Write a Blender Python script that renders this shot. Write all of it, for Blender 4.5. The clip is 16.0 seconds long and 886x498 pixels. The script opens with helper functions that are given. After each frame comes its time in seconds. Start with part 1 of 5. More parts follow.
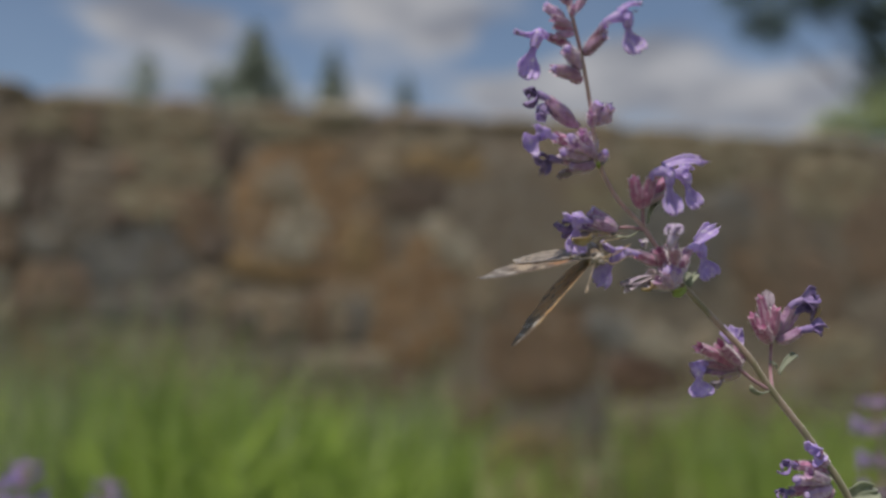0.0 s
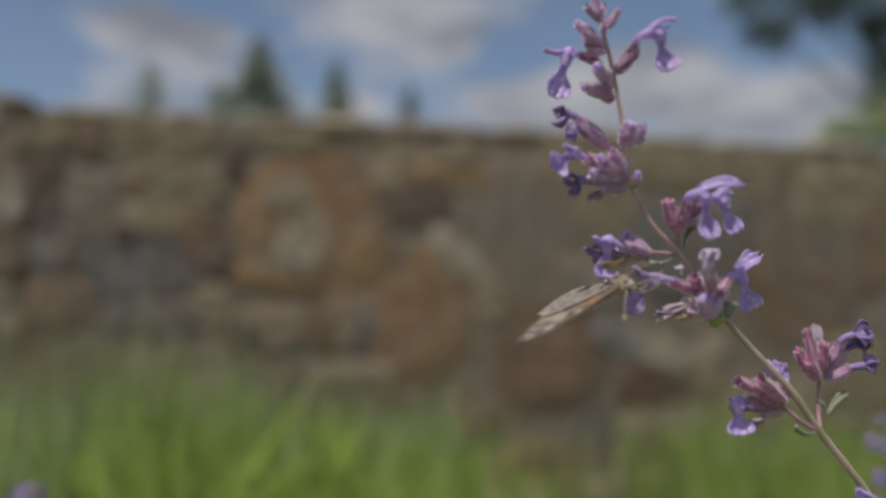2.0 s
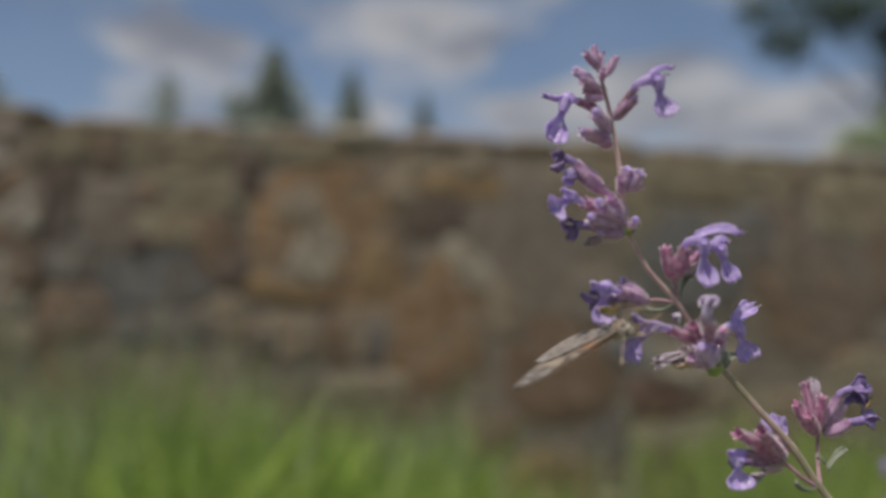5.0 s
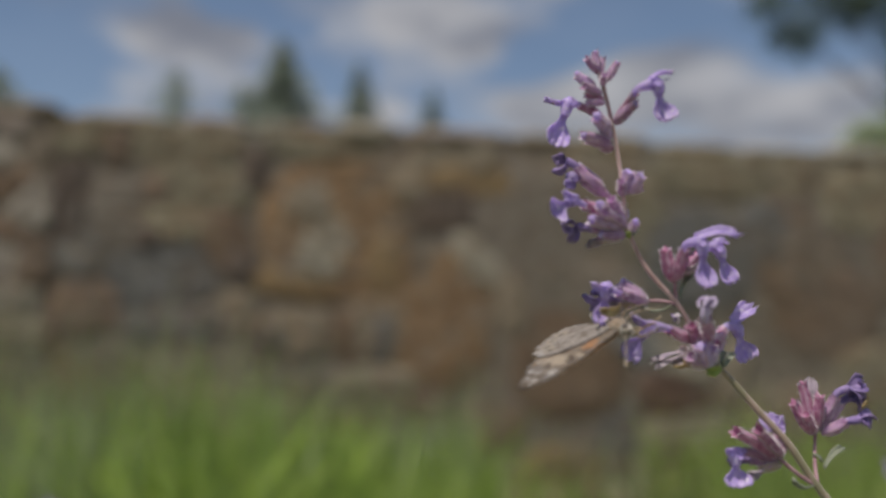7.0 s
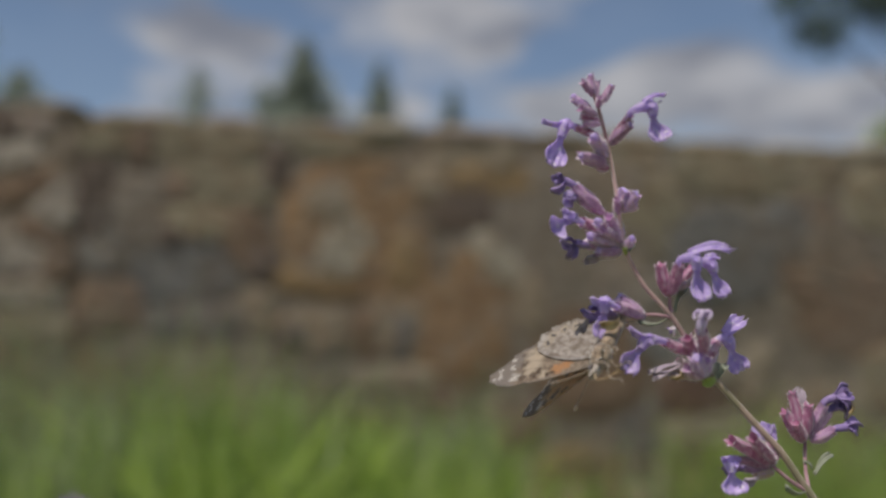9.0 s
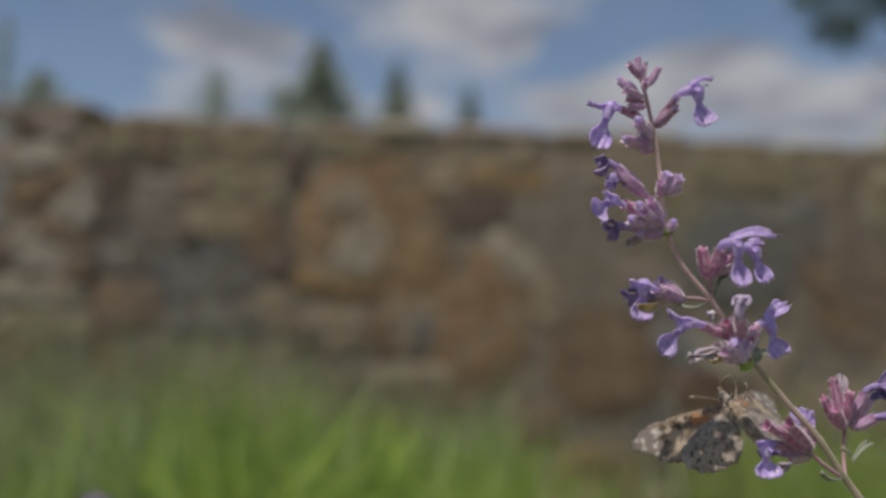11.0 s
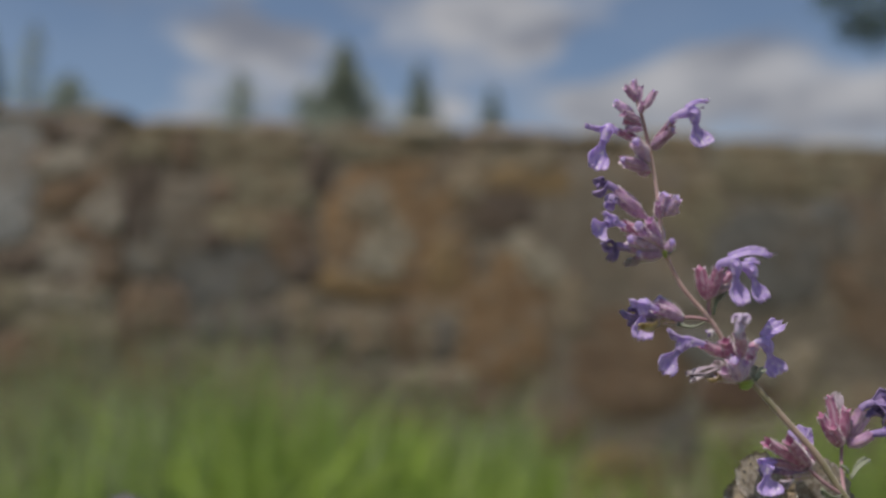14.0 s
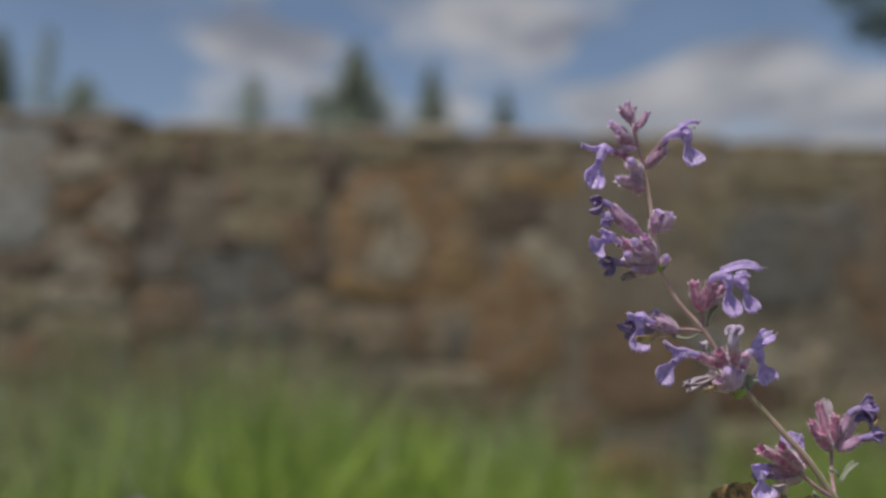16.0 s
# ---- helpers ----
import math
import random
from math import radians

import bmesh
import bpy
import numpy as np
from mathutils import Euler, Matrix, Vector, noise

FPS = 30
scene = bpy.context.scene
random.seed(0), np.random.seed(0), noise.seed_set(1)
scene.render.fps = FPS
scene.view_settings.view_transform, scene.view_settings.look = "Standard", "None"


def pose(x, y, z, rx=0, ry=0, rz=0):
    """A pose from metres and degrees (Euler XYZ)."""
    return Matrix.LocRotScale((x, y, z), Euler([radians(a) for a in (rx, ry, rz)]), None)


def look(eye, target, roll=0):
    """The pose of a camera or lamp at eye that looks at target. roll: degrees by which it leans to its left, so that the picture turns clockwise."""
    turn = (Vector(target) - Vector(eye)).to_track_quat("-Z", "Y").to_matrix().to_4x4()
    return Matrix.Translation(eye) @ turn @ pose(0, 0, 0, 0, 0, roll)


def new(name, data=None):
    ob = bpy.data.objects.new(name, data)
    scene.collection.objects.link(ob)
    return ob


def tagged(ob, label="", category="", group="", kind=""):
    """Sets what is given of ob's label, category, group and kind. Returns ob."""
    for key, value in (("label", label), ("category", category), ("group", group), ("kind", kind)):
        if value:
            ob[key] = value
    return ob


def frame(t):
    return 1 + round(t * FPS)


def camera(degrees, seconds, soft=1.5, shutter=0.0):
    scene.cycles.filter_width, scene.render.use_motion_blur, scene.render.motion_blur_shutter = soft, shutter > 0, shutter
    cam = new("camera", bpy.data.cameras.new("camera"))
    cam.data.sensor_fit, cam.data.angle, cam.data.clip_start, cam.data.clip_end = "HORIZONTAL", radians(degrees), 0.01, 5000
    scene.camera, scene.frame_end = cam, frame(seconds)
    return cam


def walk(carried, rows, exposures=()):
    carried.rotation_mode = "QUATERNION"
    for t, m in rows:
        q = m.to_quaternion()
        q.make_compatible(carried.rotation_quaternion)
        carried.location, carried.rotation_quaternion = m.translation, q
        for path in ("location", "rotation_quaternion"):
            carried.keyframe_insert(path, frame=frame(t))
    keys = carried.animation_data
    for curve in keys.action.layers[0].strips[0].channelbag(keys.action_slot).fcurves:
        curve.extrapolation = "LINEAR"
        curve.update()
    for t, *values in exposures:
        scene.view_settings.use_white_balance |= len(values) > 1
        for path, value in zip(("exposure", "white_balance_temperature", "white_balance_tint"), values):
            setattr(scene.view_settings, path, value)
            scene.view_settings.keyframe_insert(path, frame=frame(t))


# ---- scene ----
# A butterfly on a catmint stem before a dry stone wall, on a bright day with clouds.

cam = camera(54.4, 16.0, soft=2.6)
walk(cam, [
    (0, pose(-0.0024, -0.0045, 0.4863, 95.121, -0.022, -1.728)), (0.5, pose(-0.0029, -0.0029, 0.4875, 95.165, 0.205, -1.804)),
    (1, pose(-0.0033, -0.0014, 0.4888, 95.252, 0.351, -1.775)), (1.5, pose(-0.0036, -0.0001, 0.4901, 95.455, 0.408, -1.608)),
    (2, pose(-0.0036, 0.0008, 0.4913, 95.738, 0.390, -1.386)), (2.5, pose(-0.0035, 0.0015, 0.4925, 95.994, 0.319, -1.156)),
    (3, pose(-0.0032, 0.0018, 0.4936, 96.177, 0.230, -0.999)), (3.5, pose(-0.0028, 0.0018, 0.4946, 96.314, 0.151, -0.851)),
    (4, pose(-0.0024, 0.0016, 0.4955, 96.473, 0.112, -0.701)), (6.5, pose(0.0002, -0.0010, 0.4995, 96.067, 0.009, -0.151)),
    (7, pose(0.0007, -0.0018, 0.5002, 95.999, -0.003, 0.078)), (7.5, pose(0.0012, -0.0027, 0.5008, 95.936, -0.037, 0.451)),
    (8, pose(0.0015, -0.0036, 0.5012, 95.881, -0.076, 0.787)), (8.5, pose(0.0017, -0.0046, 0.5016, 95.868, -0.110, 1.044)),
    (9, pose(0.0019, -0.0056, 0.5018, 95.846, -0.148, 1.420)), (11.5, pose(0.0024, -0.0101, 0.5028, 95.785, -0.156, 2.816)),
    (12, pose(0.0026, -0.0110, 0.5031, 95.787, -0.155, 3.133)), (12.5, pose(0.0029, -0.0120, 0.5033, 95.829, -0.138, 3.412)),
    (13, pose(0.0033, -0.0130, 0.5037, 95.866, -0.115, 3.665)), (13.5, pose(0.0038, -0.0141, 0.5041, 95.877, -0.101, 3.923)),
    (14, pose(0.0045, -0.0153, 0.5045, 95.888, -0.093, 4.131)), (14.5, pose(0.0053, -0.0166, 0.5050, 95.915, -0.089, 4.324)),
    (15, pose(0.0061, -0.0179, 0.5055, 95.917, -0.080, 4.493)), (15.5, pose(0.0069, -0.0194, 0.5059, 95.938, -0.062, 4.691)),
    (16, pose(0.0077, -0.0210, 0.5064, 95.963, -0.030, 4.940)),
], exposures=[(0, -0.2, 6600, 11), (16, -0.2, 6600, 11)])
cam.data.dof.use_dof = True
cam.data.dof.focus_distance = 0.197
cam.data.dof.aperture_fstop = 5.7

# ---- sky and sun ----
SUN_DIRECTION = Vector((-0.24, -0.36, 0.90)).normalized()


def build_world():
    world = bpy.data.worlds.new("sky")
    scene.world = world
    world.use_nodes = True
    nt = world.node_tree
    nt.nodes.clear()
    N, link = nt.nodes.new, nt.links.new
    out, bg = N("ShaderNodeOutputWorld"), N("ShaderNodeBackground")
    sky = N("ShaderNodeTexSky")
    sky.sky_type = "NISHITA"
    sky.sun_disc = False
    sky.sun_elevation = math.asin(SUN_DIRECTION.z)
    sky.sun_rotation = math.atan2(SUN_DIRECTION.x, SUN_DIRECTION.y)
    sky.air_density, sky.dust_density, sky.ozone_density = 1.0, 0.6, 1.0
    coord = N("ShaderNodeTexCoord")
    stretch = N("ShaderNodeMapping")
    stretch.inputs["Scale"].default_value = (1.0, 1.0, 2.2)
    link(coord.outputs["Generated"], stretch.inputs["Vector"])
    puff = N("ShaderNodeTexNoise")
    puff.inputs["Scale"].default_value = 5.5
    puff.inputs["Detail"].default_value = 7.0
    puff.inputs["Roughness"].default_value = 0.6
    link(stretch.outputs[0], puff.inputs["Vector"])
    # cloud banks: direction, width and strength
    calm = N("ShaderNodeMath")
    calm.operation = "MULTIPLY_ADD"
    calm.inputs[1].default_value, calm.inputs[2].default_value = 0.9, 0.06
    link(puff.outputs["Fac"], calm.inputs[0])
    total = calm.outputs[0]
    for direction, width, strength in CLOUD_BANKS:
        d = Vector(direction).normalized()
        sub = N("ShaderNodeVectorMath")
        sub.operation = "DISTANCE"
        link(stretch.outputs[0], sub.inputs[0])
        sub.inputs[1].default_value = (d.x, d.y, d.z * 2.2)
        fall = N("ShaderNodeMapRange")
        fall.interpolation_type = "SMOOTHSTEP"
        fall.inputs["From Min"].default_value = width
        fall.inputs["From Max"].default_value = width * 0.15
        fall.inputs["To Max"].default_value = strength
        link(sub.outputs["Value"], fall.inputs["Value"])
        add = N("ShaderNodeMath")
        link(total, add.inputs[0])
        link(fall.outputs[0], add.inputs[1])
        total = add.outputs[0]
    cover = N("ShaderNodeMapRange")
    cover.interpolation_type = "SMOOTHSTEP"
    cover.inputs["From Min"].default_value = 0.42
    cover.inputs["From Max"].default_value = 0.72
    cover.inputs["To Min"].default_value = 0.06
    cover.inputs["To Max"].default_value = 0.92
    link(total, cover.inputs["Value"])
    shade = N("ShaderNodeTexNoise")
    shade.inputs["Scale"].default_value = 7.0
    shade.inputs["Detail"].default_value = 4.0
    link(stretch.outputs[0], shade.inputs["Vector"])
    white = N("ShaderNodeMix")
    white.data_type = "RGBA"
    white.inputs["A"].default_value = (2.2, 2.35, 2.8, 1)
    white.inputs["B"].default_value = (4.9, 4.95, 5.2, 1)
    fluff = N("ShaderNodeMapRange")
    fluff.interpolation_type = "SMOOTHSTEP"
    fluff.inputs["From Min"].default_value, fluff.inputs["From Max"].default_value = 0.34, 0.66
    link(shade.outputs["Fac"], fluff.inputs["Value"])
    link(fluff.outputs[0], white.inputs["Factor"])
    mix = N("ShaderNodeMix")
    mix.data_type = "RGBA"
    link(cover.outputs[0], mix.inputs["Factor"])
    link(sky.outputs[0], mix.inputs["A"])
    link(white.outputs["Result"], mix.inputs["B"])
    link(mix.outputs["Result"], bg.inputs["Color"])
    bg.inputs["Strength"].default_value = 0.10
    link(bg.outputs[0], out.inputs["Surface"])


CLOUD_BANKS = [
    ((-0.488, 0.812, 0.321), 0.133, -0.16),
    ((-0.370, 0.870, 0.326), 0.177, 0.06),
    ((-0.274, 0.904, 0.329), 0.115, 0.24),
    ((-0.134, 0.935, 0.330), 0.062, 0.12),
    ((0.006, 0.940, 0.340), 0.124, 0.22),
    ((-0.051, 0.930, 0.365), 0.089, 0.12),
    ((0.208, 0.938, 0.276), 0.159, 0.2),
    ((0.317, 0.909, 0.271), 0.159, 0.10),
    ((0.088, 0.964, 0.251), 0.106, 0.14),
    ((0.414, 0.877, 0.241), 0.115, 0.1),
    ((-0.46, 0.85, 0.273), 0.110, -0.28),
    ((-0.228, 0.905, 0.360), 0.071, -0.3),
    ((-0.171, 0.925, 0.340), 0.049, -0.17),
    ((0.124, 0.940, 0.317), 0.084, -0.32),
    ((0.094, 0.951, 0.296), 0.053, -0.16),
    ((0.205, 0.912, 0.355), 0.111, -0.3),
    ((-0.110, 0.955, 0.276), 0.044, -0.14),
    ((0.40, 0.860, 0.318), 0.120, -0.42),
    ((0.350, 0.910, 0.222), 0.120, 0.15),
    ((0.410, 0.873, 0.262), 0.080, 0.10),
    ((-0.407, 0.864, 0.296), 0.095, -0.3),
    ((-0.300, 0.900, 0.318), 0.060, 0.16),
    ((0.028, 0.946, 0.322), 0.060, 0.12),
    ((-0.069, 0.964, 0.257), 0.060, 0.2),
]
build_world()
sun = new("sun", bpy.data.lights.new("sun", "SUN"))
sun.data.energy, sun.data.angle, sun.data.color = 4.4, radians(0.6), (1.0, 0.93, 0.82)
sun.matrix_world = look(SUN_DIRECTION * 30, (0, 0, 0))


# ---- materials ----
def shader(name):
    m = bpy.data.materials.new(name)
    m.use_nodes = True
    nt = m.node_tree
    return m, nt, nt.nodes["Principled BSDF"], nt.nodes.new, nt.links.new


def mixed(nt, a, b, fac, kind="MIX"):
    """A colour mix; a and b are colours or sockets, fac a socket or a number."""
    n = nt.nodes.new("ShaderNodeMix")
    n.data_type, n.blend_type = "RGBA", kind
    for key, value in (("A", a), ("B", b), ("Factor", fac)):
        if isinstance(value, bpy.types.NodeSocket):
            nt.links.new(value, n.inputs[key])
        elif key == "Factor":
            n.inputs[key].default_value = value
        else:
            n.inputs[key].default_value = (*value, 1)
    return n.outputs["Result"]


def ramped(nt, value, low, high, smooth=True):
    n = nt.nodes.new("ShaderNodeMapRange")
    n.interpolation_type = "SMOOTHSTEP" if smooth else "LINEAR"
    n.inputs["From Min"].default_value, n.inputs["From Max"].default_value = low, high
    nt.links.new(value, n.inputs["Value"])
    return n.outputs[0]


def noisy(nt, scale, detail=4.0, vector=None, stretch=None):
    n = nt.nodes.new("ShaderNodeTexNoise")
    n.inputs["Scale"].default_value, n.inputs["Detail"].default_value = scale, detail
    if vector is None:
        vector = nt.nodes.new("ShaderNodeTexCoord").outputs["Object"]
    if stretch:
        mp = nt.nodes.new("ShaderNodeMapping")
        mp.inputs["Scale"].default_value = stretch
        nt.links.new(vector, mp.inputs["Vector"])
        vector = mp.outputs[0]
    nt.links.new(vector, n.inputs["Vector"])
    return n.outputs["Fac"]


def noise_colour(nt, scale, vector):
    n = nt.nodes.new("ShaderNodeTexNoise")
    n.inputs["Scale"].default_value, n.inputs["Detail"].default_value = scale, 4.0
    nt.links.new(vector, n.inputs["Vector"])
    return n.outputs["Color"]


def bumped(nt, bsdf, height, strength, distance):
    b = nt.nodes.new("ShaderNodeBump")
    b.inputs["Strength"].default_value, b.inputs["Distance"].default_value = strength, distance
    nt.links.new(height, b.inputs["Height"])
    nt.links.new(b.outputs[0], bsdf.inputs["Normal"])


def spread(nt, color, amount, per_object=True):
    """The colour, lighter or darker from piece to piece."""
    if per_object:
        r = nt.nodes.new("ShaderNodeObjectInfo").outputs["Random"]
    else:
        r = nt.nodes.new("ShaderNodeNewGeometry").outputs["Random Per Island"]
    hsv = nt.nodes.new("ShaderNodeHueSaturation")
    m = nt.nodes.new("ShaderNodeMapRange")
    m.inputs["To Min"].default_value, m.inputs["To Max"].default_value = 1 - amount, 1 + amount
    nt.links.new(r, m.inputs["Value"])
    nt.links.new(m.outputs[0], hsv.inputs["Value"])
    nt.links.new(color, hsv.inputs["Color"])
    return hsv.outputs["Color"]


def stone_material(name, dark, light, stain):
    """Weathered stone: broad tones, rust and lichen blotches that run on from stone to stone, and fine grain."""
    m, nt, bsdf, N, link = shader(name)
    big = ramped(nt, noisy(nt, 11, 6), 0.34, 0.66)
    fine = noisy(nt, 120, 6)
    color = mixed(nt, mixed(nt, dark, light, big), stain, ramped(nt, noisy(nt, 17, 6), 0.50, 0.66))
    place = nt.nodes.new("ShaderNodeNewGeometry").outputs["Position"]
    rust = ramped(nt, noisy(nt, 4.2, 6, place), 0.50, 0.64)
    lichen = ramped(nt, noisy(nt, 7.5, 7, place, (1.0, 1.0, 1.3)), 0.58, 0.68)
    soot = ramped(nt, noisy(nt, 9.0, 6, place, (1.0, 1.0, 0.7)), 0.60, 0.72)
    for mask, tone, much in ((rust, (0.18, 0.115, 0.060), 0.22), (soot, (0.070, 0.056, 0.042), 0.30), (lichen, (0.255, 0.245, 0.21), 0.25)):
        k = nt.nodes.new("ShaderNodeMath")
        k.operation = "MULTIPLY"
        k.inputs[1].default_value = much
        link(mask, k.inputs[0])
        color = mixed(nt, color, tone, k.outputs[0])
    color = mixed(nt, color, mixed(nt, (0.6, 0.6, 0.63), (1.25, 1.25, 1.31), fine), 0.8, "MULTIPLY")
    link(spread(nt, color, 0.12), bsdf.inputs["Base Color"])
    bsdf.inputs["Roughness"].default_value = 0.9
    bumped(nt, bsdf, noisy(nt, 28, 8), 0.7, 0.03)
    return m


STONE = {
    "olive": stone_material("olive_stone", (0.148, 0.128, 0.082), (0.230, 0.202, 0.134), (0.161, 0.109, 0.063)),
    "tan": stone_material("tan_stone", (0.182, 0.152, 0.106), (0.252, 0.212, 0.150), (0.196, 0.132, 0.075)),
    "slate": stone_material("slate_grey_stone", (0.108, 0.104, 0.094), (0.150, 0.146, 0.134), (0.10, 0.085, 0.065)),
    "rust": stone_material("rust_stone", (0.155, 0.094, 0.048), (0.235, 0.147, 0.074), (0.196, 0.161, 0.115)),
    "brown": stone_material("brown_stone", (0.115, 0.085, 0.060), (0.170, 0.126, 0.088), (0.184, 0.115, 0.069)),
    "grey": stone_material("grey_stone", (0.108, 0.102, 0.088), (0.162, 0.150, 0.128), (0.161, 0.127, 0.086)),
    "pale": stone_material("pale_stone", (0.235, 0.210, 0.155), (0.325, 0.295, 0.225), (0.170, 0.128, 0.085)),
    "blotched": stone_material("blotched_pale_stone", (0.215, 0.19, 0.15), (0.345, 0.31, 0.25), (0.105, 0.062, 0.042)),
    "bluish": stone_material("blue_grey_stone", (0.215, 0.215, 0.205), (0.300, 0.300, 0.285), (0.20, 0.175, 0.15)),
    "blush": stone_material("blush_stone", (0.245, 0.200, 0.165), (0.340, 0.290, 0.245), (0.21, 0.165, 0.13)),
    "rustbrown": stone_material("rust_brown_stone", (0.125, 0.083, 0.052), (0.185, 0.122, 0.074), (0.155, 0.115, 0.078)),
    "ochre": stone_material("ochre_stone", (0.175, 0.115, 0.052), (0.235, 0.158, 0.075), (0.185, 0.140, 0.085)),
    "greybrown": stone_material("grey_brown_stone", (0.140, 0.117, 0.090), (0.190, 0.162, 0.126), (0.150, 0.115, 0.080)),
    "reddark": stone_material("dark_red_stone", (0.098, 0.058, 0.040), (0.140, 0.086, 0.057), (0.10, 0.07, 0.05)),
    # dark stones; the tone also paints the shade of voids in the wall
    "dark": stone_material("dark_stone_and_void", (0.075, 0.057, 0.043), (0.118, 0.088, 0.066), (0.081, 0.057, 0.046)),
}
MORTAR = stone_material("brown_mortar", (0.150, 0.126, 0.094), (0.205, 0.175, 0.132), (0.103, 0.081, 0.057))


def ground_material():
    m, nt, bsdf, N, link = shader("dry_soil_with_moss")
    color = mixed(nt, (0.16, 0.13, 0.09), (0.30, 0.26, 0.19), ramped(nt, noisy(nt, 3, 6), 0.35, 0.65))
    color = mixed(nt, color, (0.07, 0.13, 0.03), ramped(nt, noisy(nt, 0.9, 5), 0.45, 0.6))
    link(mixed(nt, color, mixed(nt, (0.6, 0.6, 0.6), (1.2, 1.2, 1.2), noisy(nt, 90, 4)), 0.8, "MULTIPLY"), bsdf.inputs["Base Color"])
    bsdf.inputs["Roughness"].default_value = 0.95
    bumped(nt, bsdf, noisy(nt, 40, 6), 0.7, 0.02)
    return m


def leafy(name, low, high, glow, rough=0.55, island=True, amount=0.3, scale=30, share=0.35, sheen=0.0, speck=None):
    """A thin leaf or petal: part of the light goes through it."""
    m, nt, bsdf, N, link = shader(name)
    color = mixed(nt, low, high, ramped(nt, noisy(nt, scale, 4), 0.3, 0.7))
    if speck:
        color = mixed(nt, color, speck, ramped(nt, noisy(nt, 900, 4), 0.54, 0.70))
        color = mixed(nt, color, low, ramped(nt, noisy(nt, 500, 4), 0.55, 0.70))
    color = spread(nt, color, amount, not island)
    link(color, bsdf.inputs["Base Color"])
    bsdf.inputs["Roughness"].default_value = rough
    if sheen:
        bsdf.inputs["Sheen Weight"].default_value = sheen
        bsdf.inputs["Sheen Roughness"].default_value = 0.4
    thin = N("ShaderNodeBsdfTranslucent")
    link(mixed(nt, color, glow, 0.5), thin.inputs["Color"])
    both = N("ShaderNodeMixShader")
    both.inputs[0].default_value = share
    link(bsdf.outputs[0], both.inputs[1])
    link(thin.outputs[0], both.inputs[2])
    link(both.outputs[0], nt.nodes["Material Output"].inputs["Surface"])
    return m


GROUND = ground_material()
GRASS_GREEN = leafy("fresh_grass", (0.21, 0.315, 0.07), (0.375, 0.485, 0.13), (0.45, 0.60, 0.12), 0.45, True, 0.45, 30, 0.6)
GRASS_PALE = leafy("grey_green_grass", (0.23, 0.29, 0.13), (0.35, 0.41, 0.22), (0.32, 0.4, 0.17), 0.6, True, 0.35, 30, 0.45)
GRASS_DRY = leafy("straw_grass", (0.20, 0.16, 0.08), (0.30, 0.24, 0.13), (0.3, 0.25, 0.14), 0.7, True, 0.3)
# distance haze is put into the pale grey-green of the needles
HAZED_NEEDLES = leafy("hazed_pine_needles", (0.18, 0.22, 0.18), (0.28, 0.32, 0.27), (0.34, 0.38, 0.29), 0.6, True, 0.35, 2, 0.55)
TREE_LEAVES = leafy("broad_leaves", (0.045, 0.07, 0.03), (0.08, 0.12, 0.045), (0.14, 0.2, 0.06), 0.55, True, 0.35, 2, 0.3)
BARK = leafy("bark", (0.05, 0.04, 0.03), (0.12, 0.09, 0.065), (0.05, 0.04, 0.03), 0.9, False, 0.1, 25, 0.0)
PETAL = leafy("violet_petal", (0.50, 0.38, 0.76), (0.73, 0.60, 0.91), (0.70, 0.53, 0.92), 0.6, False, 0.14, 700, 0.5, 0.9, (0.94, 0.89, 0.96))
PETAL_DEEP = leafy("indigo_withered_petal", (0.16, 0.11, 0.32), (0.42, 0.30, 0.58), (0.38, 0.26, 0.56), 0.5, False, 0.2, 700, 0.3, 0.4)
PETAL_PALE = leafy("pale_curled_petal", (0.58, 0.47, 0.68), (0.76, 0.68, 0.82), (0.72, 0.58, 0.84), 0.55, False, 0.1, 600, 0.4, 0.6)
PETAL_DRY = leafy("dry_buff_petal", (0.40, 0.33, 0.43), (0.58, 0.50, 0.57), (0.6, 0.5, 0.48), 0.7, False, 0.1, 600, 0.35, 0.5)
CALYX = [
    leafy("rose_calyx", (0.34, 0.10, 0.22), (0.64, 0.31, 0.49), (0.52, 0.18, 0.36), 0.55, False, 0.18, 700, 0.3, 1.0),
    leafy("plum_calyx", (0.38, 0.19, 0.38), (0.70, 0.44, 0.69), (0.48, 0.25, 0.51), 0.55, False, 0.22, 700, 0.3, 1.0),
    leafy("mauve_calyx", (0.49, 0.31, 0.57), (0.76, 0.56, 0.80), (0.6, 0.43, 0.75), 0.55, False, 0.15, 700, 0.32, 1.0),
    leafy("faded_calyx", (0.50, 0.42, 0.43), (0.66, 0.57, 0.58), (0.62, 0.52, 0.48), 0.65, False, 0.12, 700, 0.35, 0.9),
    leafy("straw_calyx", (0.50, 0.37, 0.24), (0.66, 0.52, 0.36), (0.65, 0.47, 0.3), 0.65, False, 0.12, 700, 0.35, 0.8),
    leafy("violet_calyx", (0.20, 0.13, 0.32), (0.34, 0.23, 0.48), (0.3, 0.2, 0.45), 0.6, False, 0.15, 700, 0.3, 0.3),
]
RIDGE = leafy("pale_rose_ridge", (0.48, 0.26, 0.41), (0.69, 0.48, 0.61), (0.66, 0.38, 0.52), 0.5, False, 0.12, 700, 0.3, 1.0)
PETAL_STRAW = leafy("yellow_withered_lip", (0.36, 0.25, 0.11), (0.62, 0.50, 0.28), (0.6, 0.47, 0.25), 0.6, False, 0.1, 600, 0.3, 0.3)
DOWN = leafy("pale_down", (0.82, 0.75, 0.82), (0.92, 0.87, 0.91), (0.88, 0.8, 0.88), 0.6, False, 0.05, 300, 0.4, 0.5)


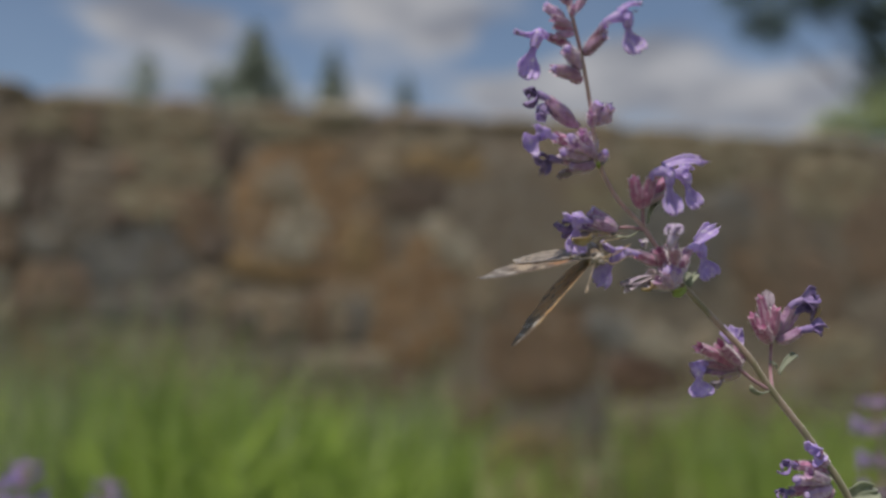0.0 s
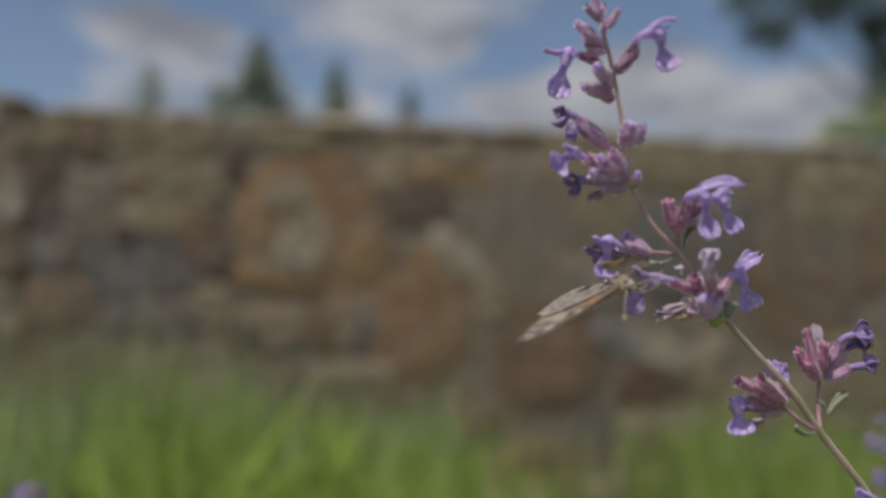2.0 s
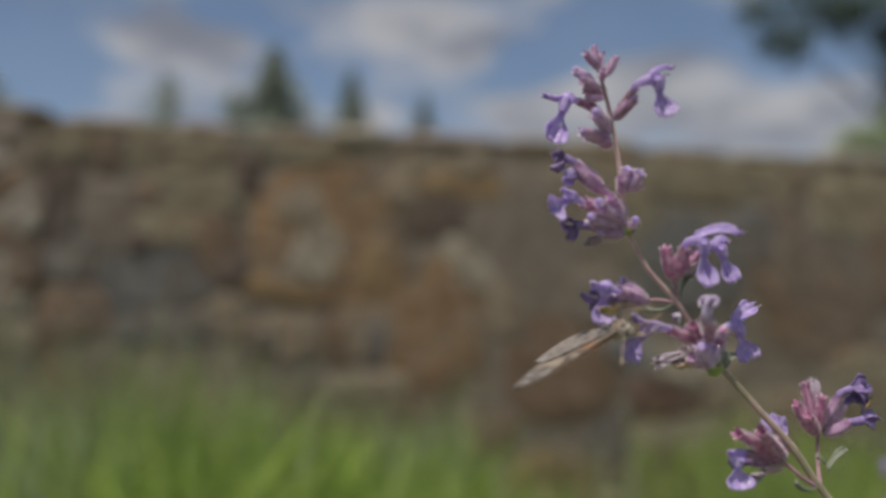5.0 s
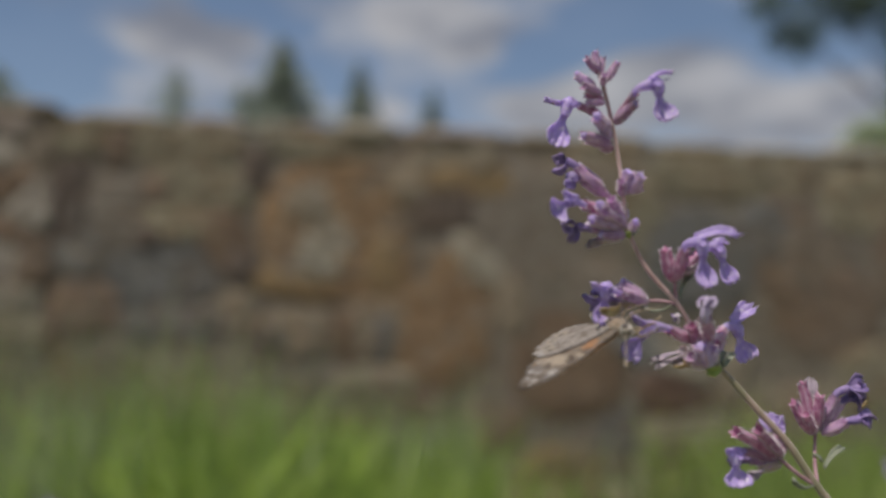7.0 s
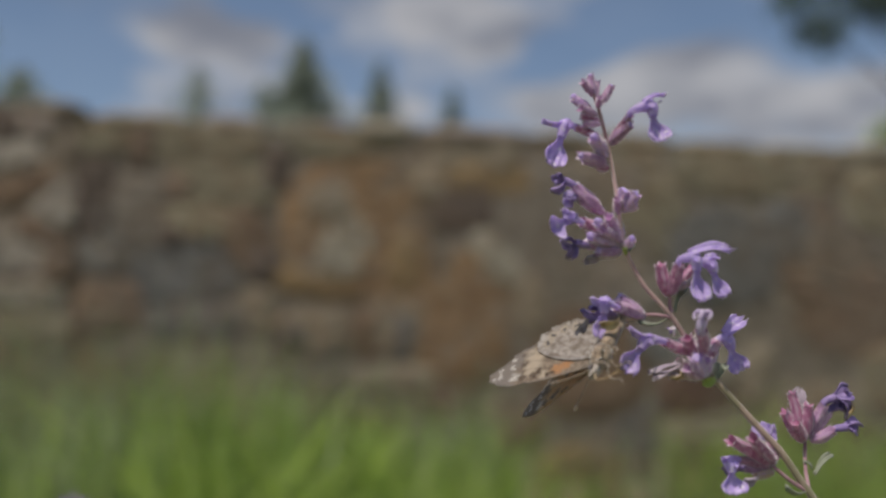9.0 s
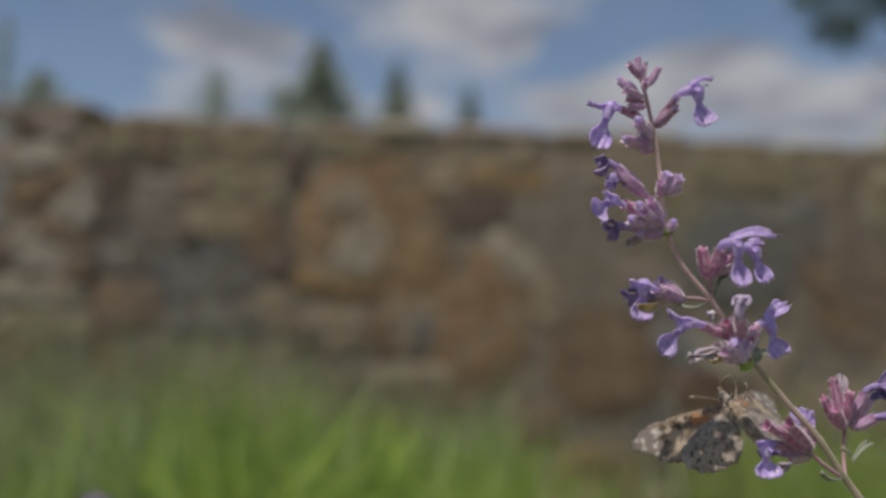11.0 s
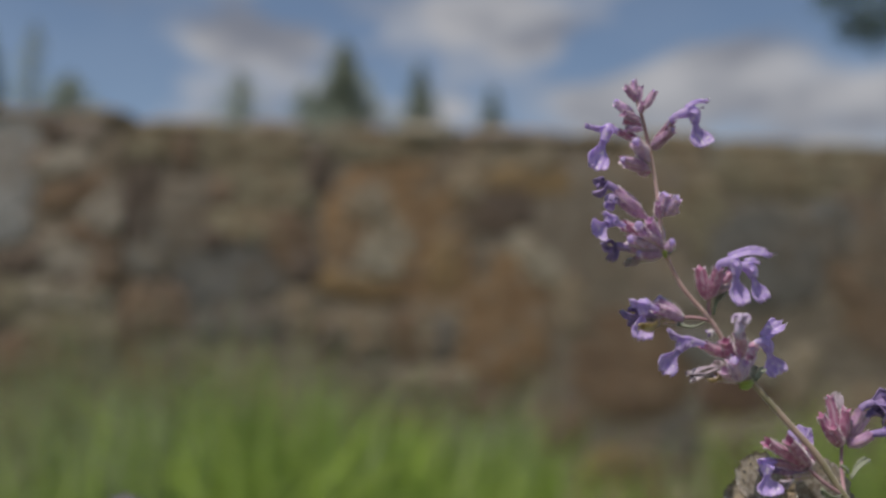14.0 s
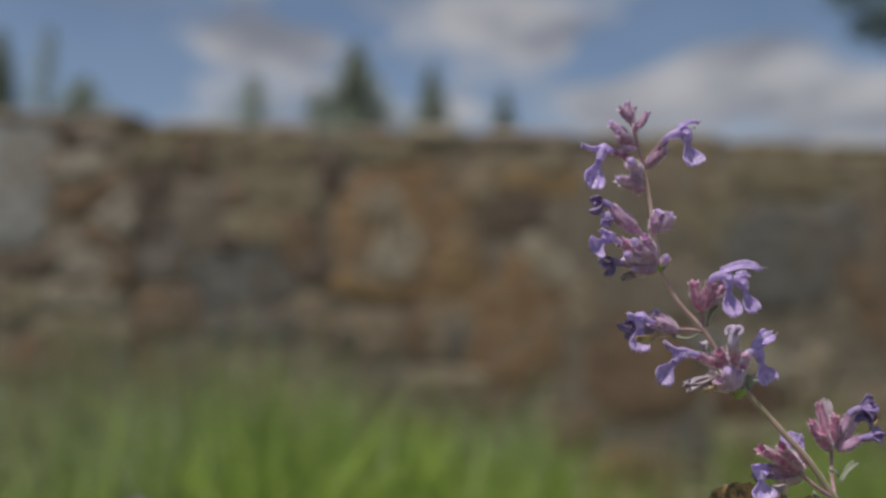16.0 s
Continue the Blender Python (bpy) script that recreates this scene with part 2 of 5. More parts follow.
def stem_material():
    """Olive bark below that turns rosy plum towards the tip, with a rosy flush in streaks."""
    m, nt, bsdf, N, link = shader("rosy_green_stem")
    sep = N("ShaderNodeSeparateXYZ")
    link(N("ShaderNodeTexCoord").outputs["Object"], sep.inputs[0])
    streak = noisy(nt, 260, 4, None, (1.0, 1.0, 0.12))
    low = mixed(nt, (0.215, 0.19, 0.105), (0.38, 0.275, 0.22), ramped(nt, streak, 0.40, 0.62))
    top = mixed(nt, (0.37, 0.225, 0.22), (0.56, 0.38, 0.36), ramped(nt, streak, 0.35, 0.65))
    color = mixed(nt, low, top, ramped(nt, sep.outputs["Z"], -0.022, 0.004))
    link(mixed(nt, color, mixed(nt, (0.75, 0.75, 0.75), (1.2, 1.2, 1.2), noisy(nt, 1400, 3)), 0.7, "MULTIPLY"), bsdf.inputs["Base Color"])
    bsdf.inputs["Roughness"].default_value = 0.55
    bsdf.inputs["Sheen Weight"].default_value = 0.7
    bumped(nt, bsdf, streak, 0.4, 0.0003)
    return m


STEM_SKIN = stem_material()
PLUM_STALK = leafy("plum_stalk", (0.26, 0.12, 0.16), (0.43, 0.26, 0.29), (0.4, 0.2, 0.25), 0.55, False, 0.08, 300, 0.1, 0.8)
LEAF = [
    leafy("fresh_bract", (0.33, 0.42, 0.09), (0.46, 0.54, 0.16), (0.5, 0.58, 0.14), 0.5, False, 0.1, 300, 0.4, 0.4),
    leafy("grey_green_leaf", (0.29, 0.325, 0.235), (0.45, 0.48, 0.38), (0.4, 0.45, 0.3), 0.65, False, 0.1, 400, 0.45, 0.9),
]


# ---- mesh helpers ----
def mesh(name, verts, faces, material, smooth=True):
    me = bpy.data.meshes.new(name)
    me.from_pydata([tuple(v) for v in verts], [], faces)
    for m in (material if isinstance(material, (list, tuple)) else [material]):
        me.materials.append(m)
    me.polygons.foreach_set("use_smooth", [smooth] * len(me.polygons))
    me.update()
    return me


def part(name, me, parent, label=""):
    ob = new(name, me)
    ob.parent = parent
    if label:
        ob["label"] = label
    return ob


def empty(name):
    ob = new(name)
    ob.empty_display_size = 0.01
    return ob


def spline(points, steps):
    """A smooth line through the points."""
    pts = [Vector(p) for p in points]
    pts = [2 * pts[0] - pts[1]] + pts + [2 * pts[-1] - pts[-2]]
    out = []
    for i in range(1, len(pts) - 2):
        a, b, c, d = pts[i - 1:i + 3]
        for k in range(steps):
            u = k / steps
            out.append(0.5 * (2 * b + (c - a) * u + (2 * a - 5 * b + 4 * c - d) * u * u + (3 * b - a - 3 * c + d) * u ** 3))
    out.append(pts[-2])
    return out


def tube(points, radii, sides, ribs=0.0, closed=True, square=0.0):
    """Rings along a line. Returns vertices and faces."""
    verts, faces = [], []
    n = len(points)
    side = None
    for i, p in enumerate(points):
        d = (points[min(i + 1, n - 1)] - points[max(i - 1, 0)]).normalized()
        if side is None:
            side = d.orthogonal().normalized()
        side = (side - d * side.dot(d)).normalized()
        up = d.cross(side)
        for k in range(sides):
            a = 2 * math.pi * k / sides
            r = radii[i] * (1 + ribs * (1 if k % 2 else -1) + square * math.cos(4 * a))
            verts.append(p + (side * math.cos(a) + up * math.sin(a)) * r)
    for i in range(n - 1):
        for k in range(sides):
            a, b = i * sides + k, i * sides + (k + 1) % sides
            faces.append((a, b, b + sides, a + sides))
    if closed:
        faces.append(tuple(reversed(range(sides))))
        faces.append(tuple(range((n - 1) * sides, n * sides)))
    return verts, faces


def joined(*pieces):
    verts, faces = [], []
    for v, f in pieces:
        k = len(verts)
        verts += v
        faces += [tuple(i + k for i in q) for q in f]
    return verts, faces


def thickened(rows, columns, verts, depth):
    """A sheet of rows x columns points, made into a thin solid."""
    n = rows * columns
    normals = []
    for i in range(rows):
        for j in range(columns):
            a = verts[min(i + 1, rows - 1) * columns + j] - verts[max(i - 1, 0) * columns + j]
            b = verts[i * columns + min(j + 1, columns - 1)] - verts[i * columns + max(j - 1, 0)]
            c = a.cross(b)
            normals.append(c.normalized() if c.length > 1e-12 else Vector((0, 1, 0)))
    out = [v + m * depth / 2 for v, m in zip(verts, normals)] + [v - m * depth / 2 for v, m in zip(verts, normals)]
    faces = []
    for i in range(rows - 1):
        for j in range(columns - 1):
            q = (i * columns + j, i * columns + j + 1, (i + 1) * columns + j + 1, (i + 1) * columns + j)
            faces.append(tuple(reversed(q)))
            faces.append(tuple(k + n for k in q))
    rim = [j for j in range(columns)] + [i * columns + columns - 1 for i in range(1, rows)]
    rim += [(rows - 1) * columns + j for j in range(columns - 2, -1, -1)] + [i * columns for i in range(rows - 2, 0, -1)]
    for a, b in zip(rim, rim[1:] + rim[:1]):
        faces.append((a, b, b + n, a + n))
    return out, faces


# ---- ground ----
def build_ground():
    verts, faces = [], []
    xs = [-600, -60, -12] + [-4 + 0.4 * i for i in range(21)] + [12, 60, 600]
    ys = [-600, -60, -12] + [-4 + 0.4 * i for i in range(21)] + [12, 60, 600]
    for y in ys:
        for x in xs:
            verts.append((x, y, 0.02 * noise.noise(Vector((x * 1.3, y * 1.3, 0))) if abs(x) < 5 and abs(y) < 5 else 0))
    w = len(xs)
    for j in range(len(ys) - 1):
        for i in range(w - 1):
            faces.append((j * w + i, j * w + i + 1, (j + 1) * w + i + 1, (j + 1) * w + i))
    ob = new("ground", mesh("ground", verts, faces, GROUND))
    tagged(ob, "dry garden soil with patches of moss and low green growth", "ground", kind="structure")


build_ground()


# ---- stone wall ----
WALL_TURN = radians(11.67)
WALL_TOP = 1.205
PIER_TOP = 1.232
# each stone: place along the wall, height, half its width and height, tilt
WALL_STONES = {
    # some of the dark ones are flush stones in place of shaded gaps
    "dark": [(-1.24, 0.96, 0.077, 0.163, -8), (-0.99, 0.83, 0.037, 0.042, 0), (-0.69, 0.74, 0.057, 0.058, 0), (-0.65, 1.07, 0.046, 0.079, 0), (-0.58, 0.51, 0.038, 0.042, 0), (-0.01, 0.96, 0.122, 0.097, 8)],
    "olive": [(-0.87, 1.15, 0.181, 0.099, 0), (-1.21, 1.17, 0.139, 0.082, 0), (-0.82, 1.0, 0.181, 0.074, 0), (-0.89, 0.88, 0.123, 0.068, 0), (-0.44, 1.18, 0.197, 0.07, 0), (0.67, 0.94, 0.16, 0.155, 0), (1.05, 1.13, 0.266, 0.117, 0), (1.26, 1.12, 0.182, 0.122, 0), (1.69, 0.34, 0.175, 0.14, 0), (1.7, 1.04, 0.221, 0.137, 0)],
    "brown": [(-1.19, 0.6, 0.118, 0.094, 0), (-1.09, 1.13, 0.043, 0.078, -10), (-0.97, 0.99, 0.043, 0.049, 0), (-0.06, 0.27, 0.098, 0.067, 0), (0.17, 0.2, 0.121, 0.087, 0), (0.65, 0.01, 0.118, 0.079, 0), (1.33, 0.84, 0.123, 0.242, 0), (1.5, 0.6, 0.222, 0.173, 0), (1.85, 0.82, 0.132, 0.205, 0)],
    "tan": [(0.24, 0.62, 0.055, 0.115, 10), (-0.48, 0.96, 0.084, 0.069, 0), (-0.51, 0.52, 0.134, 0.086, 0), (-0.69, 0.58, 0.057, 0.086, 0), (0.04, 1.16, 0.164, 0.092, 0), (-0.13, 1.04, 0.06, 0.071, 0), (1.09, 0.37, 0.069, 0.125, -20), (-0.24, 0.53, 0.087, 0.105, 0), (-0.24, 0.36, 0.144, 0.053, 0), (0.58, 1.12, 0.171, 0.094, 0), (1.39, 0.22, 0.191, 0.115, 0), (1.33, 1.18, 0.211, 0.085, 0), (2.03, 1.27, 0.164, 0.118, 0)],
    "slate": [(-0.94, 0.71, 0.177, 0.124, 5), (-0.89, 0.55, 0.158, 0.066, 0), (0.73, 0.47, 0.121, 0.061, -25), (-0.21, 0.51, 0.029, 0.077, 0), (0.98, 0.79, 0.229, 0.197, 0), (1.24, 0.91, 0.109, 0.121, 0)],
    "grey": [(-1.2, 0.78, 0.082, 0.085, 0), (0.62, 0.18, 0.097, 0.119, 0), (-0.08, 0.13, 0.156, 0.085, 0)],
    "rustbrown": [(-0.74, 0.83, 0.08, 0.107, 30), (0.46, 0.41, 0.212, 0.199, 0), (-0.34, 0.51, 0.038, 0.095, 0)],
    "rust": [(-0.35, 0.87, 0.285, 0.237, 0), (-0.02, 0.57, 0.2, 0.244, 6), (0.4, 0.04, 0.145, 0.087, 0)],
    "pale": [(-0.41, 0.81, 0.094, 0.114, -15), (0.12, 0.78, 0.125, 0.055, -48), (0.88, 0.43, 0.214, 0.062, -24), (0.9, 0.15, 0.201, 0.081, 0)],
    "ochre": [(-0.51, 0.68, 0.145, 0.052, -8), (-0.21, 0.76, 0.059, 0.108, 0), (0.12, 1.06, 0.195, 0.061, 0)],
    "greybrown": [(-1.09, 0.9, 0.102, 0.134, 0), (0.43, 0.92, 0.302, 0.227, 0), (0.61, 0.67, 0.137, 0.111, 0), (1.49, 0.83, 0.188, 0.155, 0)],
    "reddark": [(0.86, 0.32, 0.157, 0.098, 0)],
}
PIER_STONES = {
    "bluish": [(-1.69, 1.03, 0.133, 0.227, 0)],
    "blush": [(-1.42, 1.22, 0.077, 0.072, 10)],
    "dark": [(-1.51, 1.19, 0.045, 0.077, 0), (-1.6, 0.75, 0.071, 0.047, 10)],
    "blotched": [(-1.49, 1.08, 0.108, 0.054, 0), (-1.35, 0.93, 0.078, 0.086, -10), (-1.46, 0.76, 0.125, 0.084, -15), (-1.81, 0.73, 0.096, 0.111, 0)],
    "rustbrown": [(-1.45, 0.98, 0.117, 0.057, 25)],
    "brown": [(-1.38, 0.83, 0.099, 0.042, -20), (-1.33, 0.73, 0.054, 0.066, 0), (-1.87, 1.15, 0.079, 0.142, 0), (-1.59, 0.43, 0.14, 0.082, 0)],
    "pale": [(-1.44, 0.64, 0.134, 0.052, -5)],
    "olive": [(-1.67, 0.62, 0.105, 0.074, 0), (-1.44, 0.52, 0.16, 0.065, 0)],
}


def cell(seed, reach, others, box):
    """The part of the box that is the seed's own, by distance and reach."""
    poly = [Vector(p) for p in ((box[0], box[1]), (box[2], box[1]), (box[2], box[3]), (box[0], box[3]))]
    for o, far in sorted(others, key=lambda q: (q[0] - seed).length)[:30]:
        d = o - seed
        mid = seed + d * (0.5 + (reach ** 2 - far ** 2) / (2 * d.length_squared))
        kept = []
        for a, b in zip(poly, poly[1:] + poly[:1]):
            sa, sb = (a - mid).dot(d), (b - mid).dot(d)
            if sa <= 0:
                kept.append(a)
            if sa * sb < 0:
                kept.append(a + (b - a) * (sa / (sa - sb)))
        poly = kept
        if len(poly) < 3:
            return []
    return poly


def rounded(poly, shrink, rng):
    """The outline, drawn in, with cut corners and uneven edges."""
    c = sum(poly, Vector((0, 0))) / len(poly)
    out = []
    for i, p in enumerate(poly):
        before, after = poly[i - 1], poly[(i + 1) % len(poly)]
        for q, k in ((before, 0.13), (after, 0.13)):
            w = p + (q - p) * k
            w = c + (w - c) * max(0.3, 1 - shrink / max((w - c).length, 1e-3))
            out.append(w + Vector((rng.uniform(-1, 1), rng.uniform(-1, 1))) * 0.006)
    return out


def boulder(u, z, w, h, tilt, rng):
    """The outline of a squarish field stone with blunt, uneven corners."""
    power, turn = rng.uniform(2.6, 3.6), radians(tilt)
    out = []
    for k in range(18):
        a = 2 * math.pi * (k + 0.3 * rng.random()) / 18
        c, d = math.cos(a), math.sin(a)
        r = (abs(c) ** power + abs(d) ** power) ** (-1 / power) * rng.uniform(0.94, 1.05)
        x, y = c * r * w, d * r * h
        out.append(Vector((u + x * math.cos(turn) - y * math.sin(turn), z + x * math.sin(turn) + y * math.cos(turn))))
    return out


def stone_mesh(outer, proud, tone, rng):
    """A stone from its outline: sides sunk into the wall and a domed, uneven face."""
    n = len(outer)
    c = sum(outer, Vector((0, 0))) / n
    verts = [(p.x, 0.05, p.y) for p in outer] + [(p.x, -proud * 0.55, p.y) for p in outer]
    tilt = rng.uniform(-0.01, 0.01), rng.uniform(-0.012, 0.012)
    for k, dy in ((0.955, 0.9), (0.55, 1.05)):
        for p in outer:
            q = c + (p - c) * k
            verts.append((q.x, -proud * dy + (q.x - c.x) * tilt[0] + (q.y - c.y) * tilt[1] + rng.uniform(-0.002, 0.002), q.y))
    verts.append((c.x, -proud * 1.1, c.y))
    faces = []
    for r in range(3):
        for i in range(n):
            a, b = r * n + i, r * n + (i + 1) % n
            faces.append((a, b, b + n, a + n))
    faces += [(3 * n + i, 3 * n + (i + 1) % n, 4 * n) for i in range(n)]
    return mesh("stone", verts, faces, STONE[tone])


def masonry(wall, box, places, fill, step, face, rng):
    """Field stones, each a piece of its own: the large ones by their places, lesser ones between them."""
    seeds, reach = [], []
    for tone, spots in places.items():
        for u, z, w, h, tilt in spots:
            outer = [Vector((min(max(p.x, box[0]), box[2]), min(max(p.y, box[1]), box[3]))) for p in boulder(u, z, w, h, tilt, rng)]
            ob = part("stone", stone_mesh(outer, 0.0045 + 0.0006 / (w + h), tone, rng), wall)
            ob.location = (0, face, 0)
            seeds.append(Vector((u, z)))
            reach.append((w + h) * 0.45)
    known = len(seeds)
    rows = int((box[3] - box[1]) / (step * 0.72))
    for j in range(rows):
        for i in range(int((box[2] - box[0]) / step) + 1):
            p = Vector((box[0] + (i + 0.5 * (j % 2)) * step + rng.uniform(-0.3, 0.3) * step, box[1] + (j + 0.5) * step * 0.72 + rng.uniform(-0.25, 0.25) * step))
            if box[0] < p.x < box[2] and box[1] < p.y < box[3] and all((p - s).length > step * 0.25 + r for s, r in zip(seeds, reach)):
                seeds.append(p)
                reach.append(step * rng.uniform(0.32, 0.5))
    for s, r in list(zip(seeds, reach))[known:]:
        poly = cell(s, r, [(o, q) for o, q in zip(seeds, reach) if o is not s], box)
        if len(poly) < 3:
            continue
        ob = part("stone", stone_mesh(rounded(poly, 0.006, rng), rng.uniform(0.003, 0.005), rng.choice(fill), rng), wall)
        ob.location = (0, face, 0)


def coping(wall, u0, u1, top, face, depth, rng):
    """Flat capping stones along the top."""
    u = u0
    while u < u1 - 0.05:
        w = min(rng.uniform(0.22, 0.42), u1 - u)
        h, d0, d1 = rng.uniform(0.03, 0.055), face - rng.uniform(0.004, 0.016), face + depth
        nx = 5
        verts = []
        for i in range(nx):
            x = u + 0.006 + (w - 0.012) * i / (nx - 1)
            e = 0.012 if i in (0, nx - 1) else 0
            j = rng.uniform(-0.008, 0.008)
            verts += [(x, d0 + e + j, top - 0.005), (x, d0 + e + j - 0.006, top + h * 0.5), (x, d0 + 0.02 + e + j, top + h - e), (x, d1, top + h - e), (x, d1, top - 0.005)]
        faces = []
        for i in range(nx - 1):
            for k in range(5):
                a, b = i * 5 + k, i * 5 + (k + 1) % 5
                faces.append((b, a, a + 5, b + 5))
        faces += [tuple(range(5)), tuple(reversed(range((nx - 1) * 5, nx * 5)))]
        part("coping_stone", mesh("coping_stone", verts, faces, STONE[rng.choice(("blush", "tan", "blush", "pale"))]), wall)
        u += w


def core(x0, x1, y0, y1, z1):
    v = [(x, y, z) for z in (-0.1, z1) for x, y in ((x0, y0), (x1, y0), (x1, y1), (x0, y1))]
    return v, [(3, 2, 1, 0), (4, 5, 6, 7), (0, 1, 5, 4), (1, 2, 6, 5), (2, 3, 7, 6), (3, 0, 4, 7)]


def build_walls():
    rng = random.Random(4)
    wall = empty("wall_north")
    tagged(wall, "dry stone garden wall of brown and tan fieldstones", "wall", kind="structure")
    wall.matrix_world = Matrix.Translation((0, 3.0, 0)) @ Matrix.Rotation(WALL_TURN, 4, "Z")
    part("core", mesh("core", *core(-1.288, 6.0, -0.003, 0.45, WALL_TOP - 0.01), MORTAR, False), wall)
    masonry(wall, (-1.285, -0.05, 5.9, WALL_TOP), WALL_STONES, ("olive", "greybrown", "tan", "olive", "rustbrown"), 0.26, 0.0, rng)
    coping(wall, -1.26, 5.9, WALL_TOP, 0.0, 0.44, rng)
    pier = empty("wall_pier")
    tagged(pier, "pale fieldstone pier built against the garden wall", "wall", kind="structure")
    pier.matrix_world = wall.matrix_world
    part("core", mesh("core", *core(-3.2, -1.29, -0.013, 0.44, PIER_TOP - 0.01), MORTAR, False), pier)
    masonry(pier, (-3.2, -0.05, -1.275, PIER_TOP), PIER_STONES, ("blotched", "pale", "brown", "olive"), 0.2, -0.010, rng)
    coping(pier, -3.2, -1.27, PIER_TOP, -0.010, 0.47, rng)


# ---- plants behind ----
def blade(rng, x, y, h, width, lean, turn):
    """A grass blade in three bent strips."""
    d = Vector((math.cos(turn), math.sin(turn), 0))
    s = Vector((-d.y, d.x, 0))
    if abs(s.x) < 0.5:
        s = Vector((0.8, 0.6, 0))
    verts = []
    for k in range(4):
        u = k / 3
        p = Vector((x, y, -0.02)) + Vector((0, 0, h * u * (1 - 0.18 * lean * u))) + d * (h * lean * u * u)
        w = width * (1 - u) ** 0.6 * 0.5 + 0.0003
        verts += [p - s * w, p + s * w]
    return verts, [(0, 1, 3, 2), (2, 3, 5, 4), (4, 5, 7, 6)]


def grass_bed(name, label, material, spots, seed):
    rng = random.Random(seed)
    verts, faces = [], []
    for x0, x1, y0, y1, count, h0, h1, width, lean in spots:
        for i in range(count):
            if i % 14 == 0:
                cx, cy = rng.uniform(x0, x1), rng.uniform(y0, y1)
                push, th = rng.uniform(0.75, 1.1), rng.uniform(0, 6.28)
            v, f = blade(rng, cx + rng.gauss(0, 0.022), cy + rng.gauss(0, 0.03), rng.uniform(h0, h1) * push, width * rng.uniform(0.6, 1.3), abs(rng.gauss(0, lean)), th + rng.gauss(0, 1.2))
            k = len(verts)
            verts += v
            faces += [tuple(a + k for a in q) for q in f]
    ob = new(name, mesh(name, verts, faces, material, False))
    tagged(ob, label, "grass", kind="stuff")


def build_grass():
    grass_bed("grass", "tall fresh green grass growing before the stone wall", GRASS_GREEN,
              [(-1.3, -0.8, 1.4, 2.5, 180, 0.18, 0.34, 0.009, 0.35), (-0.9, -0.15, 1.3, 2.5, 620, 0.20, 0.36, 0.010, 0.4), (-0.62, -0.34, 1.35, 1.7, 70, 0.42, 0.58, 0.010, 0.3), (-0.45, -0.12, 1.3, 1.7, 260, 0.32, 0.47, 0.014, 0.45), (-0.55, 0.0, 1.2, 1.6, 110, 0.32, 0.46, 0.022, 0.6), (-0.7, -0.05, 1.2, 1.7, 150, 0.34, 0.50, 0.013, 0.55),
               (0.62, 1.9, 1.6, 2.8, 1400, 0.17, 0.38, 0.009, 0.3), (0.48, 0.7, 1.4, 2.0, 160, 0.14, 0.30, 0.009, 0.3), (-0.30, 0.10, 1.2, 2.0, 760, 0.22, 0.40, 0.012, 0.5), (0.0, 0.4, 1.4, 2.4, 220, 0.10, 0.24, 0.009, 0.35), (-0.8, -0.05, 0.9, 1.4, 460, 0.20, 0.38, 0.009, 0.4)], 11)
    grass_bed("grass", "pale grey-green grass stalks before the stone wall", GRASS_PALE,
              [(-1.8, -0.35, 1.5, 2.75, 640, 0.34, 0.55, 0.007, 0.4), (-1.7, -0.45, 1.5, 2.6, 200, 0.50, 0.68, 0.006, 0.30), (-1.3, -0.25, 1.3, 1.8, 400, 0.34, 0.52, 0.010, 0.40), (-0.45, 0.08, 1.5, 2.4, 420, 0.26, 0.48, 0.008, 0.4),
               (0.3, 1.7, 1.8, 2.75, 520, 0.14, 0.32, 0.008, 0.3)], 12)
    grass_bed("grass", "dry straw-coloured grass at the foot of the wall", GRASS_DRY,
              [(-1.6, -0.2, 1.6, 2.8, 420, 0.35, 0.62, 0.006, 0.35), (-0.1, 1.2, 1.8, 2.8, 500, 0.10, 0.26, 0.006, 0.35)], 13)


def conifer(x, y, h, wide, dense, rng):
    """A conifer of height h; wide: its half width three metres below the tip."""
    tree = empty("pine_tree")
    tagged(tree, "dark green conifer standing behind the garden wall, paled as if by haze", "tree", group="conifers behind the wall")
    tree.location = (x, y, 0)
    line = [Vector((0.008 * h * math.sin(i * 1.1), 0, h * i / 8)) for i in range(9)]
    part("trunk", mesh("trunk", *tube(line, [h * 0.016 * (1.02 - i / 8) for i in range(9)], 7), BARK), tree)
    verts, faces = [], []
    levels = 54
    for i in range(levels):
        below = 0.9 * h * (1 - i / levels) ** 1.7
        reach = min(wide * (below / 3) ** 0.8, 0.3 * h) * rng.uniform(0.75, 1.12) + 0.05
        for b in range(8):
            a = rng.uniform(0, 6.28)
            length = reach * rng.uniform(0.55, 1.1)
            for k in range(dense):
                s = (k + rng.random()) / dense
                p = Vector((math.cos(a) * length * s, math.sin(a) * length * s, h - below - 0.3 * length * s + rng.uniform(-1, 1) * 0.012 * h))
                q = Vector((rng.gauss(0, 1), rng.gauss(0, 1), rng.gauss(0, 0.6))).normalized() * (0.18 + 0.12 * reach)
                r = q.orthogonal().normalized() * q.length * 0.4
                m = len(verts)
                verts += [p - q * 0.4, p + r, p + q, p - r]
                faces += [(m, m + 1, m + 2, m + 3)]
    part("crown", mesh("crown", verts, faces, HAZED_NEEDLES, False), tree)


